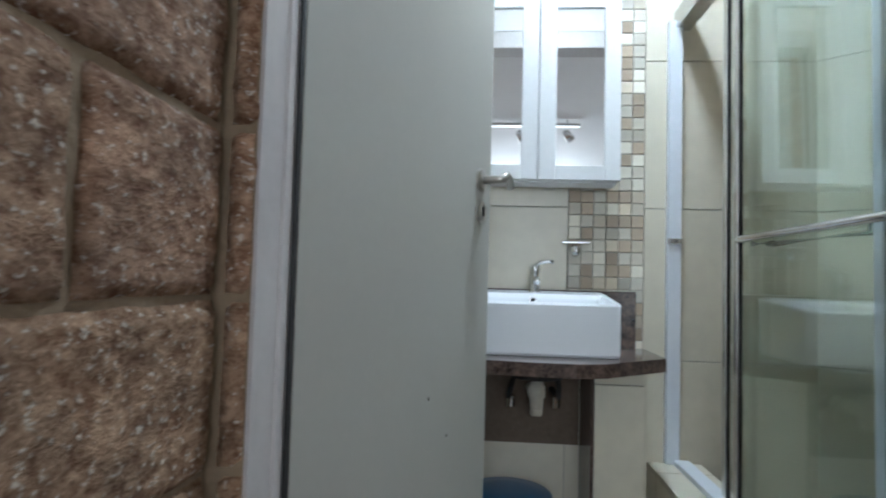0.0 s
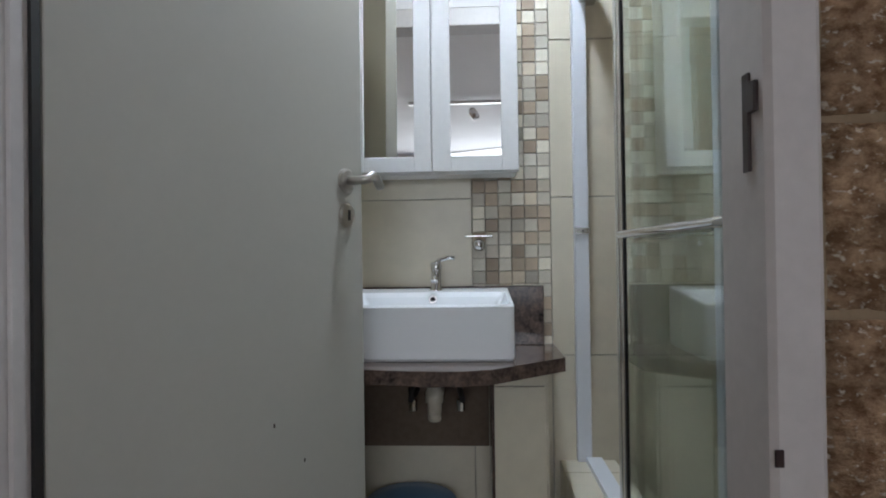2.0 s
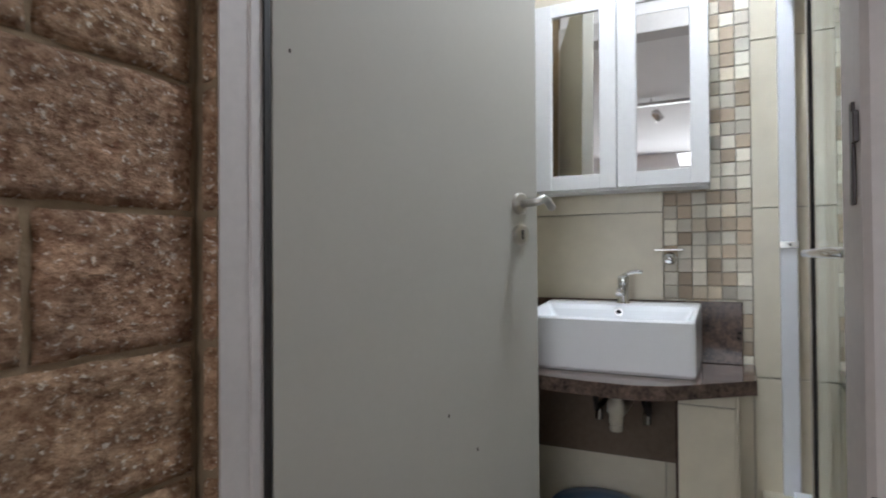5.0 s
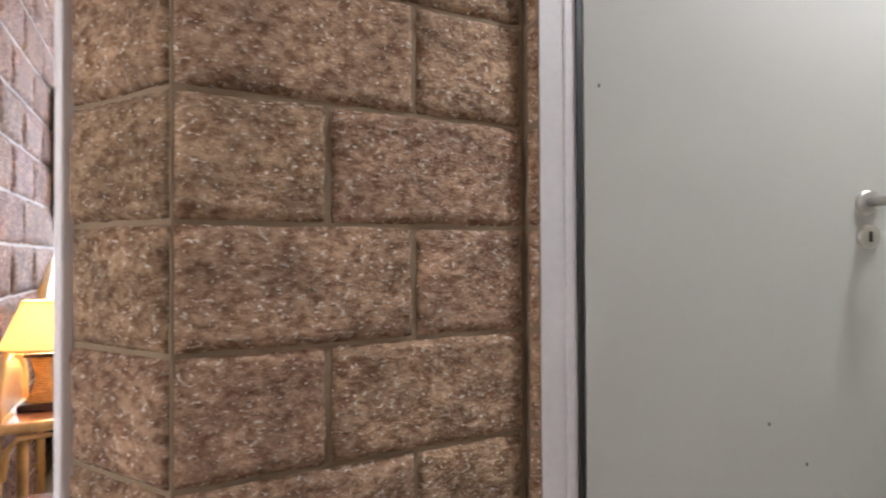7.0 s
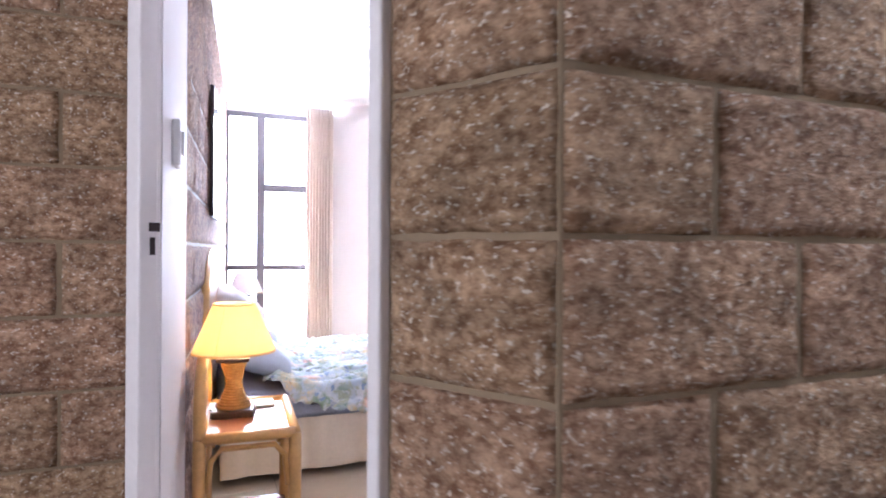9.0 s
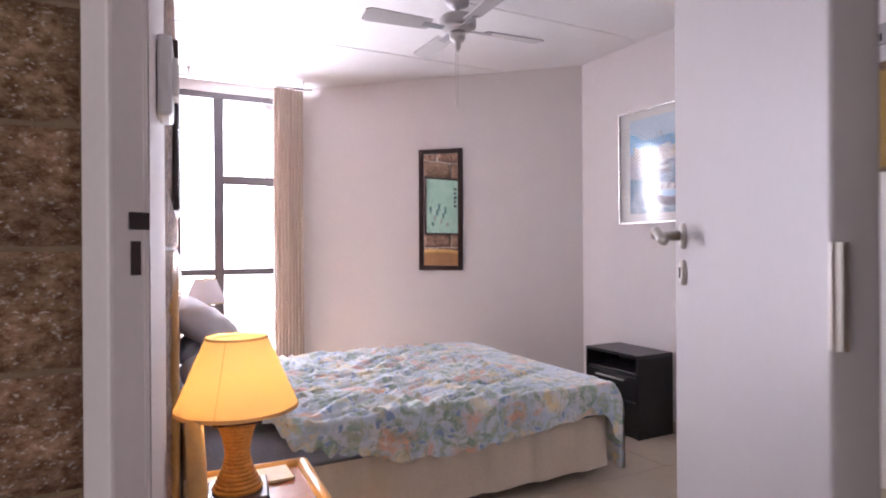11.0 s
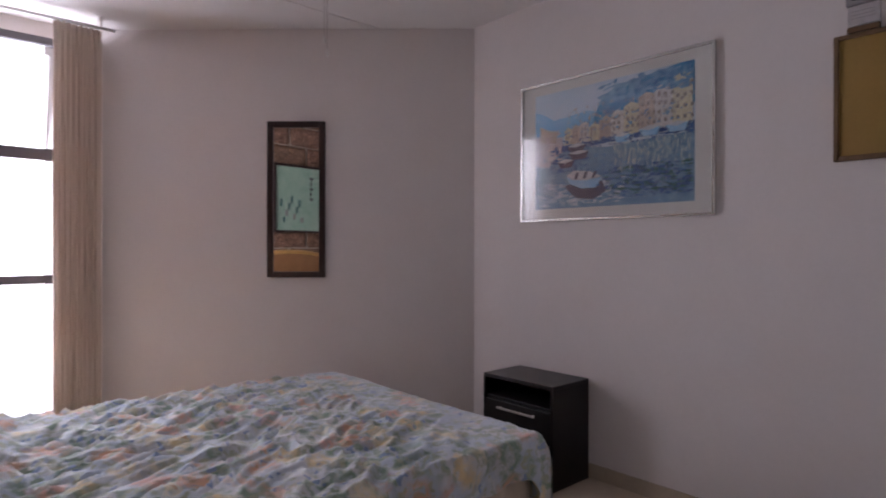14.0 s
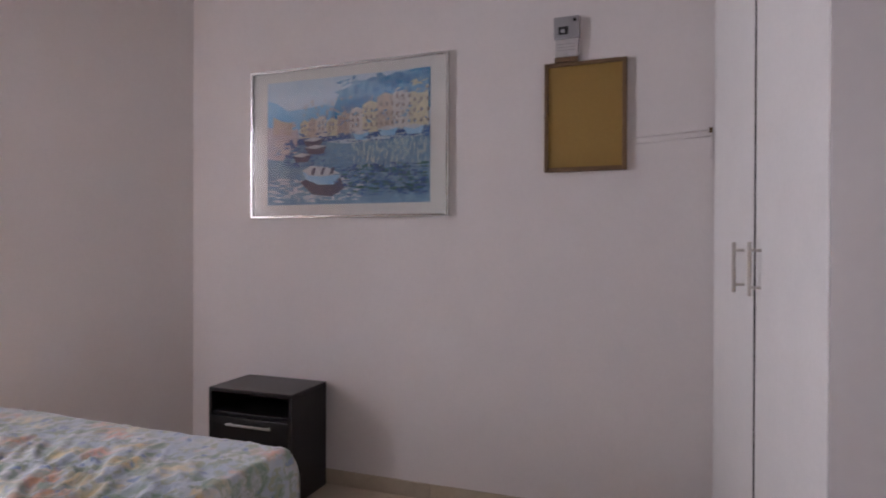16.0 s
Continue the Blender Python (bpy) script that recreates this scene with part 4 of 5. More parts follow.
# wall mirror
mir = thing("wall_mirror", "narrow wall mirror in a dark wooden frame", "mirror")
mc = Vector((0.5 * (1.51 + 1.735), 0.5 * (4.327 + 4.058), 0))
bdir = (Vector(BACK_B) - Vector(BACK_A)).normalized()
bn_ = Vector((-bdir.y, bdir.x))
base = Vector(BACK_A) + bdir * ((mc.to_2d() - Vector(BACK_A)).dot(bdir)) - bn_ * 0.0
mir.matrix_world = pose(base.x, base.y, 0, 0, 0, math.degrees(math.atan2(bdir.y, bdir.x)))
HW, Z0, Z1 = 0.175, 0.965, 1.905
for a, b in (((-HW, Z0), (-HW + 0.036, Z1)), ((HW - 0.036, Z0), (HW, Z1)), ((-HW + 0.036, Z0), (HW - 0.036, Z0 + 0.036)), ((-HW + 0.036, Z1 - 0.036), (HW - 0.036, Z1))):
    part("frame", bx((a[0], 0.001, a[1]), (b[0], 0.026, b[1]), 0.004), M_WENGE, mir)
part("glass", bx((-HW + 0.03, 0.004, Z0 + 0.03), (HW - 0.03, 0.012, Z1 - 0.03)), M_MIRROR, mir, "mirror glass")

# picture of the harbour, a framed print behind glass
pm = pose(2.424, 3.093, 0, 0, 0, -90)  # x runs along the wall to the viewer's right, -y stands out from it
pic = thing("harbour_picture", "framed watercolour print of a harbour with boats", "picture", pm)
PW, PZ0, PZ1 = 1.06, 1.286, 2.020
for a, b in (((0, PZ0), (0.012, PZ1)), ((PW - 0.012, PZ0), (PW, PZ1)), ((0.012, PZ0), (PW - 0.012, PZ0 + 0.012)), ((0.012, PZ1 - 0.012), (PW - 0.012, PZ1))):
    part("frame", bx((a[0], -0.024, a[1]), (b[0], -0.001, b[1]), 0.002), M_SILVER, pic, "thin silver frame")
M_MAT = material("picture_mount", (0.63, 0.61, 0.57), 0.7, var=0.02)
part("mount", bx((0.012, -0.008, PZ0 + 0.012), (PW - 0.012, -0.002, PZ1 - 0.012)), M_MAT, pic)
glz = part("glass", bx((0.012, -0.020, PZ0 + 0.012), (PW - 0.012, -0.018, PZ1 - 0.012)), M_PICGLASS, pic)
glz.visible_shadow = False
U0, UW, V0, VH = 0.094, 0.876, 1.350, 0.610


def wash(name, c, c2, sc=9.0):
    return material("watercolour_" + name, c, 0.7, var=0.2, second=c2, scale=sc, fine=40)


def daub(name, pts, mt, layer):
    """A flat patch of colour of the print: outline in shares of the print's width and height."""
    bm = bmesh.new()
    y = -0.0085 - 0.0006 * layer
    bm.faces.new([bm.verts.new((U0 + UW * u, y, V0 + VH * v)) for u, v in pts])
    return part(name, bm, mt, pic)


rp = random.Random(5)
daub("print", [(0, 0), (1, 0), (1, 1), (0, 1)], wash("sky", (0.52, 0.58, 0.62), (0.36, 0.50, 0.62), 4), 0)
daub("far_hills", [(0, .70), (0, .86), (.06, .83), (.14, .76), (.24, .77), (.38, .79), (.5, .74), (.5, .6), (0, .6)], wash("far", (0.10, 0.34, 0.60), (0.26, 0.48, 0.64)), 1)
daub("hill", [(.42, .72), (.46, .84), (.5, .88), (.58, .92), (.66, .96), (.78, .97), (.92, 1), (1, 1), (1, .7), (.42, .66)], wash("hill", (0.02, 0.10, 0.26), (0.03, 0.28, 0.48), 14), 2)
daub("water", [(0, 0), (1, 0), (1, .50), (.5, .47), (.22, .52), (.1, .40), (0, .38)], wash("water", (0.22, 0.36, 0.46), (0.07, 0.17, 0.29), 14), 1)
daub("quay", [(.0, .38), (.1, .36), (.22, .50), (.2, .60), (0, .64)], wash("quay", (0.50, 0.42, 0.40), (0.36, 0.36, 0.44)), 2)
hcol = [wash("house_a", (0.62, 0.56, 0.38), (0.42, 0.40, 0.30)), wash("house_b", (0.54, 0.45, 0.36), (0.34, 0.28, 0.24)), wash("house_c", (0.60, 0.58, 0.54), (0.46, 0.44, 0.42))]
wcol = wash("openings", (0.20, 0.19, 0.20), (0.34, 0.28, 0.22))
hx = 0.22
tops = [.66, .67, .69, .66, .70, .73, .77, .82, .86, .92]
for k, tp in enumerate(tops):
    w = 0.05 + 0.006 * k
    lo = 0.53 + 0.002 * k
    daub("house", [(hx, lo), (hx + w, lo), (hx + w, tp), (hx + w * .5, tp + .02), (hx, tp - .01)], hcol[k % 3], 3)
    for r in range(2 + k // 4):
        for q in range(2 + k // 6):
            a, b = hx + w * (.18 + .36 * q), lo + .05 + (tp - lo - .06) * r / (2 + k // 4)
            daub("opening", [(a, b), (a + w * .16, b), (a + w * .16, b + .028), (a, b + .028)], wcol, 4)
    hx += w
daub("house", [(.04, .58), (.16, .56), (.17, .66), (.1, .68), (.04, .72)], hcol[1], 3)
m_sh = wash("shade", (0.02, 0.05, 0.16), (0.05, 0.15, 0.34), 20)
daub("quay_shade", [(.2, .53), (.6, .54), (1, .57), (1, .50), (.7, .51), (.45, .50), (.2, .49)], m_sh, 5)
m_green = wash("green", (0.015, 0.07, 0.06), (0.05, 0.18, 0.16), 16)
for k in range(90):
    u, v = rp.uniform(.5, .98), rp.uniform(.08, .30)
    w, h = rp.uniform(.012, .05), rp.uniform(.005, .015)
    daub("ripple", [(u - w, v), (u, v - h), (min(1, u + w), v), (u, v + h)], m_green, 3 + k % 4)
m_pale = wash("reflection", (0.46, 0.50, 0.46), (0.26, 0.40, 0.46), 16)


def strokes(name, n, u0, u1, v0, v1, wmax, hmax, mt, layer, lean=0.0):
    """Many small brush strokes of one colour in one part of the print."""
    bm = bmesh.new()
    for k in range(n):
        u, v = rp.uniform(u0, u1), rp.uniform(v0, v1)
        w, h = rp.uniform(0.3, 1) * wmax, rp.uniform(0.3, 1) * hmax
        y = -0.0085 - 0.0006 * layer - 0.00001 * k
        pts = [(u - w, v + rp.uniform(-h, h)), (u - w * .3, v - h), (u + w * .6, v - h * .6), (u + w, v + rp.uniform(-h, h) + lean * w), (u + w * .2, v + h)]
        pts = [(min(1, max(0, a)), min(1, max(0, b))) for a, b in pts]
        bm.faces.new([bm.verts.new((U0 + UW * a, y, V0 + VH * b)) for a, b in pts])
    return part(name, bm, mt, pic)


m_mid = wash("mid_blue", (0.06, 0.18, 0.36), (0.20, 0.38, 0.52), 20)
strokes("water_strokes", 240, .04, .98, .04, .46, .028, .008, m_mid, 3)
strokes("light_strokes", 170, .02, .60, .02, .22, .035, .010, wash("pale_lilac", (0.56, 0.58, 0.62), (0.36, 0.44, 0.52), 16), 4)
strokes("deep_strokes", 210, .45, .98, .06, .30, .024, .009, m_sh, 7)
strokes("reflection_strokes", 150, .54, .98, .28, .50, .007, .045, m_pale, 4)
strokes("dark_strokes", 130, .12, .38, .30, .52, .022, .011, m_sh, 5)
strokes("hill_strokes", 130, .46, .98, .82, .98, .035, .02, m_mid, 3, 0.5)
strokes("quay_strokes", 130, .22, .98, .48, .57, .022, .008, m_sh, 6)
strokes("roof_strokes", 70, .22, .98, .60, .72, .014, .010, m_mid, 5)
strokes("mooring_strokes", 40, .30, 1.0, .50, .56, .025, .007, m_pale, 7)
strokes("facade_strokes", 170, .24, .99, .56, .84, .008, .018, wash("facade_shade", (0.26, 0.24, 0.26), (0.40, 0.34, 0.28), 20), 5)
strokes("left_bank_strokes", 40, .02, .20, .42, .68, .03, .012, wash("bank", (0.44, 0.34, 0.36), (0.56, 0.50, 0.46), 20), 4)
m_hull, m_in, m_boat2 = wash("hull", (0.20, 0.44, 0.66), (0.38, 0.56, 0.68)), wash("boat_inside", (0.58, 0.60, 0.60), (0.40, 0.44, 0.48)), wash("hull_dark", (0.04, 0.05, 0.10), (0.10, 0.08, 0.10))
daub("boat_shadow", [(.22, .18), (.3, .08), (.42, .06), (.50, .12), (.48, .2), (.3, .22)], m_boat2, 8)
daub("boat", [(.235, .27), (.26, .20), (.34, .155), (.44, .155), (.475, .23), (.36, .22)], m_hull, 9)
daub("boat", [(.235, .27), (.29, .31), (.40, .29), (.475, .24), (.36, .22), (.27, .235)], m_in, 9)
for a in (.29, .35, .41):
    daub("thwart", [(a, .235), (a + .02, .235), (a + .035, .29), (a + .015, .29)], m_boat2, 10)
for u, v, w in ((.17, .36, .12), (.25, .42, .14), (.24, .48, .13), (.55, .51, .1), (.7, .53, .12), (.85, .53, .12)):
    daub("boat", [(u, v + .035), (u + w * .2, v - .02), (u + w * .85, v - .02), (u + w, v + .04), (u + w * .5, v + .02)], m_boat2 if u < .5 else m_hull, 8)
    daub("boat", [(u, v + .035), (u + w * .5, v + .02), (u + w, v + .04), (u + w * .5, v + .055)], m_in, 9)

# board, thermostat, cable
bdm = pose(2.424, 1.606, 0, 0, 0, -90)
board = thing("pin_board", "brown framed fibreboard panel hung on the wall", "board", bdm)
M_BOARD = material("brown_hardboard", (0.30, 0.185, 0.045), 0.55, var=0.05, scale=5, fine=70)
M_BFRAME = material("dull_brown_frame", (0.17, 0.10, 0.05), 0.5, var=0.15, scale=12)
part("panel", bx((0.014, -0.012, 1.474), (0.316, -0.002, 1.899)), M_BOARD, board)
for a, b in (((0, 1.46), (0.016, 1.913)), ((0.314, 1.46), (0.332, 1.913)), ((0.016, 1.46), (0.314, 1.478)), ((0.016, 1.897), (0.314, 1.913))):
    part("frame", bx((a[0], -0.022, a[1]), (b[0], -0.002, b[1]), 0.003), M_BFRAME, board)
thermo = thing("wall_control", "grey wall controller with a small display", "controller", pose(2.424, 1.567, 0, 0, 0, -90))
M_GREYP = material("grey_plastic", (0.36, 0.35, 0.36), 0.4, var=0.04)
part("housing", bx((0, -0.03, 2.010), (0.105, -0.001, 2.100), 0.004), M_GREYP, thermo)
part("lower_cover", bx((0.006, -0.026, 1.936), (0.102, -0.001, 2.008), 0.004), material("pale_plastic", (0.55, 0.53, 0.54), 0.4), thermo)
part("display", bx((0.020, -0.0325, 2.025), (0.060, -0.029, 2.058), 0.001), M_DARK, thermo)
part("button", bx((0.030, -0.034, 2.032), (0.046, -0.0325, 2.046), 0.001), M_GREYP, thermo)
part("knob", lathe(bmesh.new(), [(0.007, 0), (0.006, 0.006)], 14, pose(0.086, -0.029, 2.082, 90, 0, 0)), M_DARK, thermo)
for z in (1.985, 1.972, 1.960):
    part("print_line", bx((0.018, -0.0268, z), (0.088, -0.0258, z + 0.003)), M_GREYP, thermo)
part("base", bx((0.002, -0.02, 1.916), (0.100, -0.001, 1.936), 0.003), M_BFRAME, thermo)
cable = thing("wall_cable", "thin painted cable pinned along the wall", "cable")
for z in (1.598, 1.575):
    part("wire", tube(bmesh.new(), [(2.421, 1.26, z - 0.012), (2.421, 1.15, z - 0.006), (2.421, 1.05, z), (2.421, 0.965, z + 0.003)], 0.003, 6), M_PLASTER, cable, smooth=True)
part("wire", tube(bmesh.new(), [(2.421, 0.964, 1.60), (2.421, 0.963, 1.55), (2.421, 0.964, 1.49)], 0.003, 6), M_PLASTER, cable, smooth=True)
part("clip", bx((2.414, 0.960, 1.590), (2.424, 0.972, 1.610), 0.002), M_BFRAME, cable)

# wardrobe
wm = along((2.42, 0.953), (1.44, 0.800))
ward = thing("wardrobe", "built-in white wardrobe with two tall doors", "wardrobe", wm)
part("carcass", bx((0.002, 0.022, 0.0), (0.995, 0.20, CEIL - 0.002)), M_WHITE, ward)
part("filler", bx((0.002, -0.001, 0.0), (0.026, 0.021, CEIL - 0.002), 0.002), M_WHITE, ward)
for x0, x1, hxx in ((0.029, 0.478, 0.385), (0.497, 0.990, 0.545)):
    d = part("door", bx((x0, -0.001, 0.06), (x1, 0.019, CEIL - 0.01), 0.002), M_WHITE, ward)
    h = part("handle", tube(bmesh.new(), [(hxx, -0.032, 1.005), (hxx, -0.032, 1.165)], 0.006, 10), M_STEEL, d, "steel bar handle")
    for z in (1.03, 1.14):
        part("post", tube(bmesh.new(), [(hxx, -0.001, z), (hxx, -0.032, z)], 0.0045, 8), M_STEEL, h)
# no seal: a black strip stands in for the shade between the doors
part("gap_shade_strip", bx((0.479, -0.0005, 0.06), (0.496, 0.0215, CEIL - 0.01)), M_BLACK, ward, "dark strip painted as the shade in the gap between the doors")

# ceiling fan
fan = thing("ceiling_fan", "white four-blade ceiling fan with pull cords", "fan", pose(1.045, 2.865, 0))
part("canopy", lathe(bmesh.new(), [(0.065, CEIL), (0.06, CEIL - 0.04), (0.02, CEIL - 0.055)], 24), M_FAN, fan, smooth=True)
part("rod", lathe(bmesh.new(), [(0.012, CEIL - 0.05), (0.012, 2.365)], 12), M_FAN, fan)
part("motor", lathe(bmesh.new(), [(0.03, 2.375), (0.085, 2.365), (0.10, 2.345), (0.10, 2.310), (0.075, 2.295), (0.045, 2.285)], 28), M_FAN, fan, smooth=True)
part("switch_housing", lathe(bmesh.new(), [(0.042, 2.29), (0.042, 2.25), (0.034, 2.235), (0.018, 2.23), (0.016, 2.20), (0.006, 2.18)], 24), M_FAN, fan, smooth=True)
for k in range(4):
    rm = pose(0, 0, 2.302, 0, 0, 87 + 90 * k)
    bl = part("blade", prism(bmesh.new(), [(0.16, -0.046), (0.49, -0.058), (0.515, -0.046), (0.515, 0.041), (0.49, 0.058), (0.16, 0.046)], -0.003, 0.004, rm @ pose(0, 0, 0, 11, 0, 0)), M_FAN, fan)
    part("blade_iron", bx((0.08, -0.02, -0.008), (0.20, 0.02, -0.003), 0.002, rm @ pose(0, 0, 0, 11, 0, 0)), M_GREYP, bl)
for x, y, z in ((0.008, 0.012, 1.855), (-0.012, 0.0, 1.895)):
    c = part("pull_cord", tube(bmesh.new(), [(x, y, 2.235), (x, y, z + 0.03)], 0.0012, 5), M_FAN, fan)
    part("pull", lathe(bmesh.new(), [(0.003, 0.03), (0.006, 0.02), (0.006, 0.004), (0.003, 0)], 10, pose(x, y, z)), M_WHITE, c)

# picture above the headboard
hp_m = along(HX0, HX1)
hd = (Vector(HX1) - Vector(HX0)).normalized()
art = thing("scroll_picture", "pale green brush painting in a dark frame above the bed", "picture", hp_m)
A0, A1, AZ0, AZ1 = 1.52, 2.10, 1.29, 1.955
M_GREENP = material("green_paper", (0.42, 0.55, 0.42), 0.75, var=0.12, second=(0.24, 0.42, 0.30), scale=9, fine=30)
for a, b in (((A0, AZ0), (A0 + 0.022, AZ1)), ((A1 - 0.022, AZ0), (A1, AZ1)), ((A0 + 0.022, AZ0), (A1 - 0.022, AZ0 + 0.022)), ((A0 + 0.022, AZ1 - 0.022), (A1 - 0.022, AZ1))):
    part("frame", bx((a[0], -0.030, a[1]), (b[0], -0.010, b[1]), 0.003), M_WENGE, art)
part("paper", bx((A0 + 0.022, -0.022, AZ0 + 0.022), (A1 - 0.022, -0.014, AZ1 - 0.022)), M_GREENP, art)
gg = part("glass", bx((A0 + 0.022, -0.027, AZ0 + 0.022), (A1 - 0.022, -0.0255, AZ1 - 0.022)), M_PICGLASS, art)
gg.visible_shadow = False
for k in range(5):
    part("brush_mark", bx((A0 + 0.12 + 0.012 * (k % 2), -0.0235, AZ1 - 0.14 - 0.05 * k), (A0 + 0.16, -0.0222, AZ1 - 0.11 - 0.05 * k)), M_DARK, art)
for k in range(9):
    part("leaf_mark", bx((A0 + 0.24 + 0.03 * k, -0.0235, AZ0 + 0.10 + 0.03 * (k * 5 % 7)), (A0 + 0.27 + 0.03 * k, -0.0222, AZ0 + 0.15 + 0.035 * (k * 5 % 7))), wcol if k % 3 == 0 else m_green, art)

# switch beside the doorway
sw = thing("light_switch", "white plastic light switch beside the doorway", "switch", along((-0.4547, 1.066), (-0.4460, 1.17)))
part("plate", bx((0.0, -0.022, 1.333), (0.082, -0.001, 1.453), 0.006), M_WHITE, sw)
part("rocker", bx((0.020, -0.030, 1.365), (0.062, -0.021, 1.425), 0.003), M_WHITE, sw)

# living space seen in the mirrors
lw = tagged(new("window_2"), "bright living room window", "window", kind="structure")
part("pane", bx((-3.398, -1.5, 0.5), (-3.392, 0.7, 2.25)), M_LIVING, lw)
for a, b in (((-1.56, 0.44), (-1.5, 2.31)), ((0.7, 0.44), (0.76, 2.31)), ((-1.5, 0.44), (0.7, 0.5)), ((-1.5, 2.25), (0.7, 2.31)), ((-0.43, 0.5), (-0.37, 2.25))):
    part("window_frame", bx((-3.399, a[0], a[1]), (-3.36, b[0], b[1]), 0.004), M_WHITE, lw)
track = thing("spot_track", "ceiling spotlight track with three small chrome spots", "spotlights", pose(-1.4, -0.55, CEIL))
part("track_bar", bx((-0.02, -0.5, -0.06), (0.02, 0.5, -0.035), 0.003), M_SILVER, track)
for y in (-0.4, 0.4):
    part("stem", bx((-0.006, y - 0.006, -0.036), (0.006, y + 0.006, -0.0)), M_SILVER, track)
for k, y in enumerate((-0.38, 0.0, 0.38)):
    sp = part("spot", lathe(bmesh.new(), [(0.018, 0), (0.03, 0.02), (0.035, 0.09), (0.032, 0.09), (0.026, 0.03)], 20, pose(0, y, -0.10, 150, 20 * (k - 1), 0)), M_CHROME, track, smooth=True)

# ---- skirting and pieces of walls and floors ----


def skirting(name, m, length, x0=0.0, h=0.072):
    sk = tagged(new(name), "beige tile skirting along the wall", "skirting", kind="structure")
    sk.matrix_world = m
    x = x0
    while x < length - 0.02:
        e = min(length, x + 0.45)
        part("tile", bx((x + 0.001, -0.010, 0.0), (e - 0.001, -0.0005, h), 0.002), M_BASE, sk)
        x = e
    return sk


skirting("baseboard", pose(2.425, 3.47, 0, 0, 0, -90), 2.50)
skirting("baseboard", bm_ @ pose(2.45, 0, 0, 0, 0, 180), 2.44)


def block_mesh(w, h, key, nx, nz, rough):
    """A split block: torn front with rounded arrises; x along the wall, z up, -y outwards."""
    me = bpy.data.meshes.new("block")
    rnd = Vector((key * 7.3, key * 3.1, key * 5.7))
    vs, fs = [], []
    for j in range(nz + 1):
        for i in range(nx + 1):
            u, v = i / nx, j / nz
            x, z = u * w, v * h
            e = min(x, w - x, z, h - z)
            edge = max(0.0, 1 - e / 0.016)
            p = Vector((x, 0, z)) + rnd
            d = rough * (noise.noise(p * 9) * 0.8 + noise.noise(p * 26) * 0.6 + noise.noise(p * 70) * 0.35)
            jx = 0.004 * noise.noise(p * 30 + Vector((9, 0, 0))) if edge > 0.9 else 0
            jz = 0.003 * noise.noise(p * 22 + Vector((0, 4, 0))) if edge > 0.9 else 0
            vs.append((x + jx, -0.004 - d * (1 - edge * 0.6) + 0.011 * edge ** 2, z + jz))
    for j in range(nz):
        for i in range(nx):
            a = j * (nx + 1) + i
            fs.append((a, a + 1, a + nx + 2, a + nx + 1))
    rim = [i for i in range(nx + 1)] + [j * (nx + 1) + nx for j in range(1, nz + 1)] + [nz * (nx + 1) + i for i in range(nx - 1, -1, -1)] + [j * (nx + 1) for j in range(nz - 1, 0, -1)]
    back = len(vs)
    for r in rim:
        x, y, z = vs[r]
        vs.append((x, 0.03, z))
    for k in range(len(rim)):
        q = (k + 1) % len(rim)
        fs.append((rim[q], rim[k], back + k, back + q))
    me.from_pydata(vs, [], fs)
    me.polygons.foreach_set("use_smooth", [True] * len(me.polygons))
    me.update()
    return me


CACHE = {}


def course_rows(wall, m, length, joints, mt, step, rough=0.007, gap=0.009, zmin=0.0, start=0.006, seeds=3):
    """Courses of blocks 0.2 m high on a wall; joints(k) lists the upright joints of course k."""
    inv = wall.matrix_world.inverted()
    for k in range(-1, 12):
        z0, z1 = max(zmin, 0.14 + 0.2 * k), min(CEIL, 0.34 + 0.2 * k)
        if z1 - z0 < 0.03:
            continue
        cuts = [start] + [j for j in joints(k) if start < j < length] + [length]
        for n, (a, b) in enumerate(zip(cuts, cuts[1:])):
            w, h = b - a - gap, z1 - z0 - gap
            if w < 0.02:
                continue
            key = (round(w, 2), round(h, 2), (k * 5 + n * 3) % seeds, mt.name)
            if key not in CACHE:
                CACHE[key] = block_mesh(w, h, len(CACHE) + 1, max(3, int(w / step)), max(3, int(h / step)), rough)
                CACHE[key].materials.append(mt)
            ob = new("block", CACHE[key])
            ob.parent = wall
            ob.matrix_parent_inverse = inv
            ob.matrix_basis = m @ pose(a + gap / 2, 0, z0 + gap / 2)


def regular(first, size=0.4, shift=0.2):
    return lambda k: [first + (shift if k % 2 else 0.0) + size * i for i in range(-1, 40)]


course_rows(WALL_BLOCK, pose(0, 0, 0), 0.642, lambda k: [0.405] if k % 2 == 0 else [0.246], M_BLOCK, 0.012, seeds=6)
course_rows(WALL_BLOCK, along(ch(0.274), ch(0.0)), 0.270, lambda k: [], M_BLOCK, 0.012, start=0.0, seeds=12)
course_rows(WALL_RETURN, along((0.646, 0.0), (0.646, -0.1)), 0.040, lambda k: [], M_BLOCK, 0.008, 0.004, start=0.0, seeds=12)
course_rows(WALL_PIER, along((0.693, -0.912), (0.693, -2.0), 0.03), 1.08, regular(0.39), M_BLOCK, 0.02, 0.006, start=0.0)
course_rows(WALL_LEFT, along((-3.2, 1.25), (-0.6, 1.25)), 2.642, regular(2.471 - 2.4), M_BLOCK, 0.025, 0.005, start=0.0)
course_rows(WALL_HEAD, hm, hl - 0.03, regular(0.30), M_BLOCK_RED, 0.022, 0.006, gap=0.007, start=0.045)


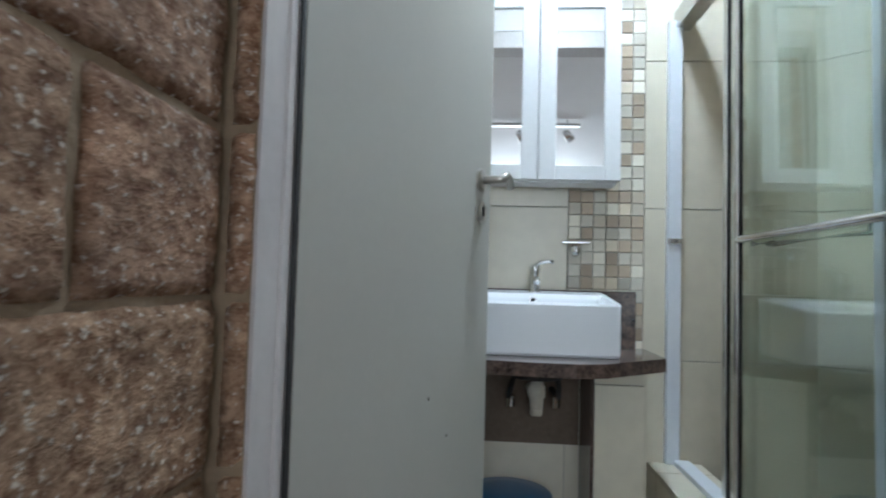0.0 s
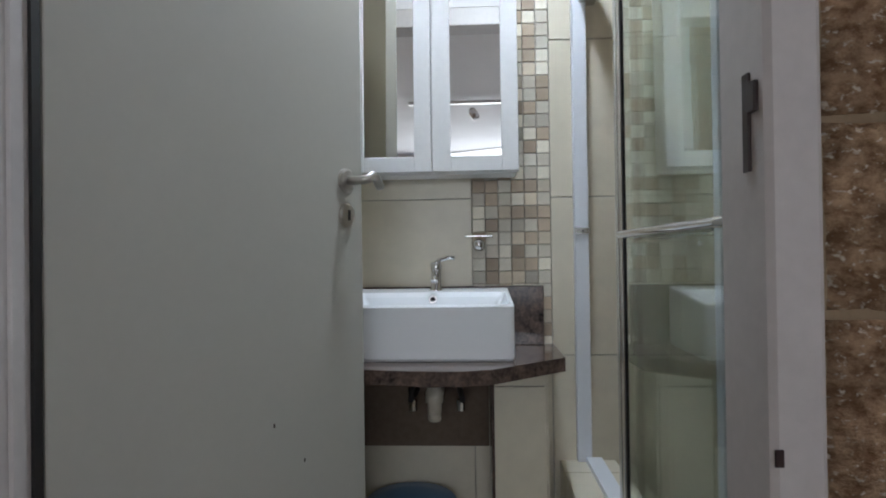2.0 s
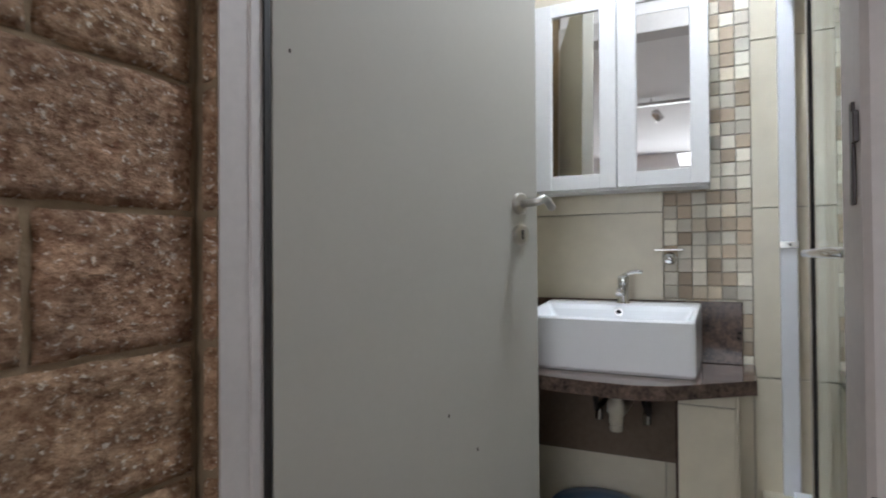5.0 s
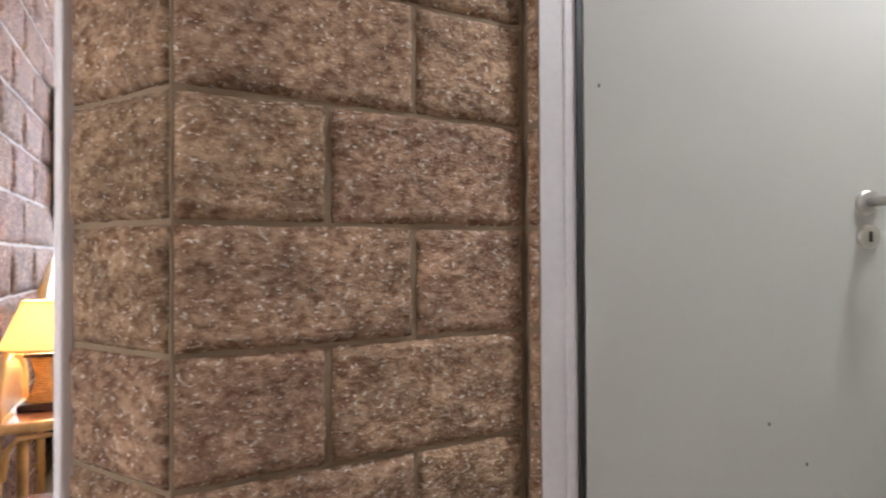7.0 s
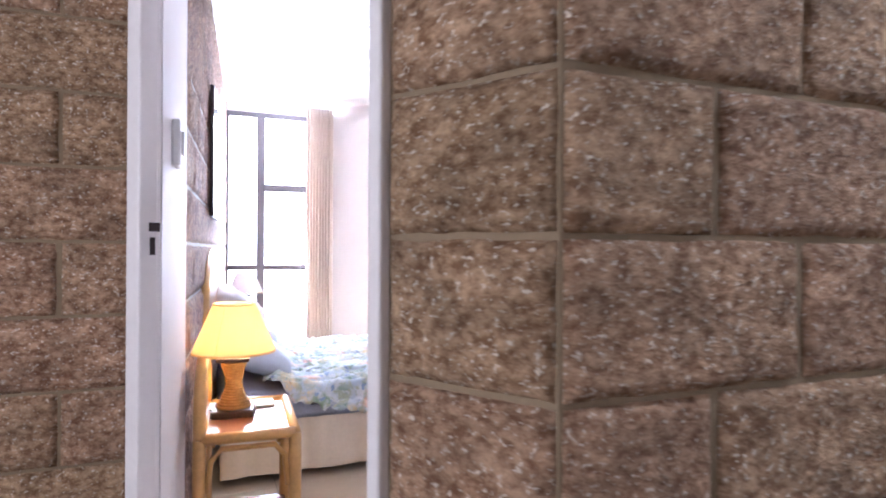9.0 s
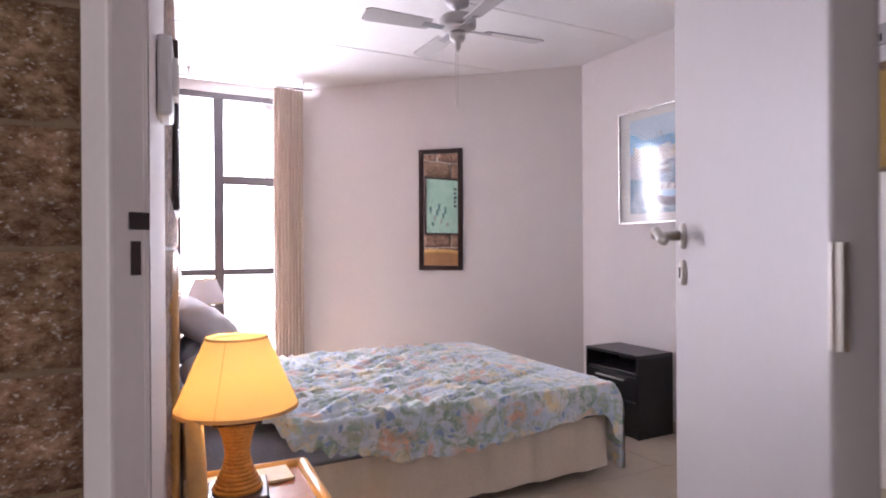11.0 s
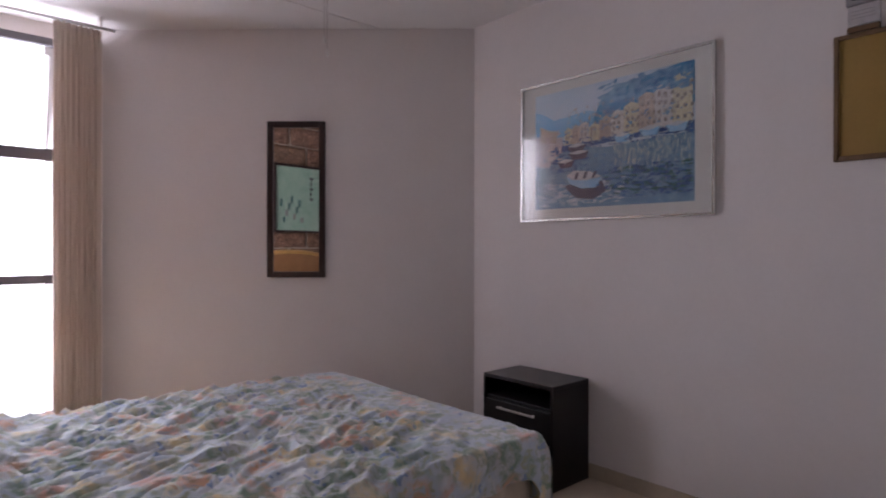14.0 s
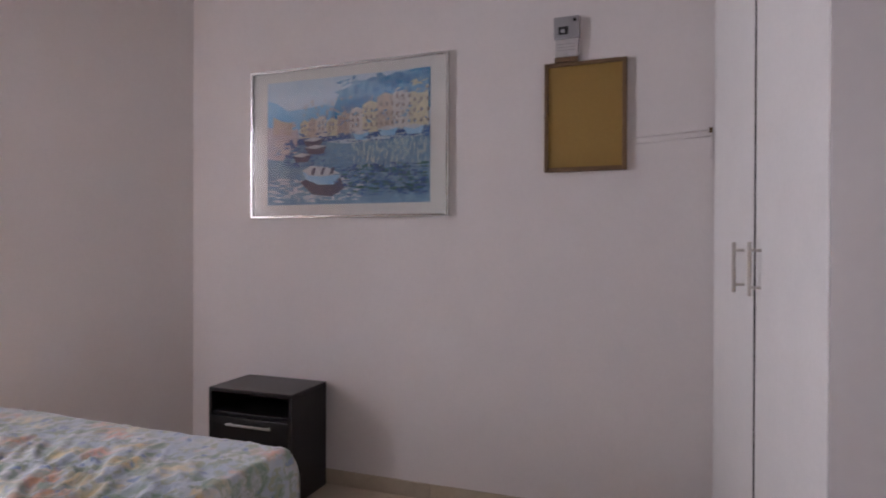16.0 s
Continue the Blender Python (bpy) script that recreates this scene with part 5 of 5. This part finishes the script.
def tile_pieces(wall, m, x0, x1, z0, cols, rows, w, h, mt, skip=None, depth=0.008):
    inv = wall.matrix_world.inverted()
    meshes = {}
    for r in range(rows):
        for c in range(cols):
            a, b = max(x0, x0 + c * w), min(x1, x0 + (c + 1) * w)
            lo, hi = z0 + r * h, min(CEIL, z0 + (r + 1) * h)
            lo = max(lo, 0.0)
            if b - a < 0.01 or hi - lo < 0.01 or (skip and skip(a, b, lo, hi)):
                continue
            key = (round(b - a, 4), round(hi - lo, 4))
            if key not in meshes:
                bm = bx((0, -depth, 0), (b - a - 0.003, 0, hi - lo - 0.003), 0.0012)
                me = bpy.data.meshes.new("tile")
                bm.to_mesh(me)
                bm.free()
                me.materials.append(mt)
                meshes[key] = me
            ob = new("tile", meshes[key])
            ob.parent = wall
            ob.matrix_parent_inverse = inv
            ob.matrix_basis = m @ pose(a + 0.0015, 0, lo + 0.0015)


# sink wall: x runs from the left end (y = 0.10) to the shower corner
skm = along((1.798, 0.10), (1.798, -1.34))
MO0, MO1, MT = 0.657, 0.882, 0.0375
tile_pieces(WALL_SINK, skm, 0.057, MO0, 0.743 - 0.4525 * 2, 1, 6, 0.60, 0.4525, M_TILE)
tile_pieces(WALL_SINK, skm, MO1, 1.40, 0.743 - 0.4525 * 2, 1, 6, 0.60, 0.4525, M_TILE)
tile_pieces(WALL_SINK, skm, MO0, MO1, 0.743 - 0.4525 * 2, 1, 2, 0.225, 0.4525, M_TILE)
tile_pieces(WALL_SHOWER, sm @ pose(0, 0.008, 0), 0.0, 1.2, 0.743 - 0.4525 * 2, 2, 6, 0.60, 0.4525, M_TILE)
MOSAIC = []
for mt in M_MOSAIC:
    bm = bx((0, -0.009, 0), (MT - 0.0018, 0, MT - 0.0018), 0.002)
    me = bpy.data.meshes.new("mosaic_piece")
    bm.to_mesh(me)
    bm.free()
    me.materials.append(mt)
    MOSAIC.append(me)
rm_ = random.Random(11)
for r in range(45):
    for c in range(6):
        me = MOSAIC[rm_.choice((0, 0, 0, 1, 2, 3, 3, 4, 4, 4))]
        ob = new("mosaic_tile", me)
        ob.parent = WALL_SINK
        ob.matrix_parent_inverse = WALL_SINK.matrix_world.inverted()
        ob.matrix_basis = skm @ pose(MO0 + c * MT + 0.0015, 0.001 * rm_.random(), 0.762 + r * MT)

FLOOR = bpy.data.objects["floor"]
fm = {}
for i in range(6):
    for j in range(10):
        x0, y0 = -0.55 + 0.5 * i, 0.3 + 0.5 * j
        if "f" not in fm:
            bm = bx((0.0015, 0.0015, -0.006), (0.4985, 0.4985, 0.0), 0.001)
            me = bpy.data.meshes.new("floor_tile")
            bm.to_mesh(me)
            bm.free()
            me.materials.append(M_FLOOR)
            fm["f"] = me
        ob = new("floor_tile", fm["f"])
        ob.parent = FLOOR
        ob.location = (x0, y0, 0)
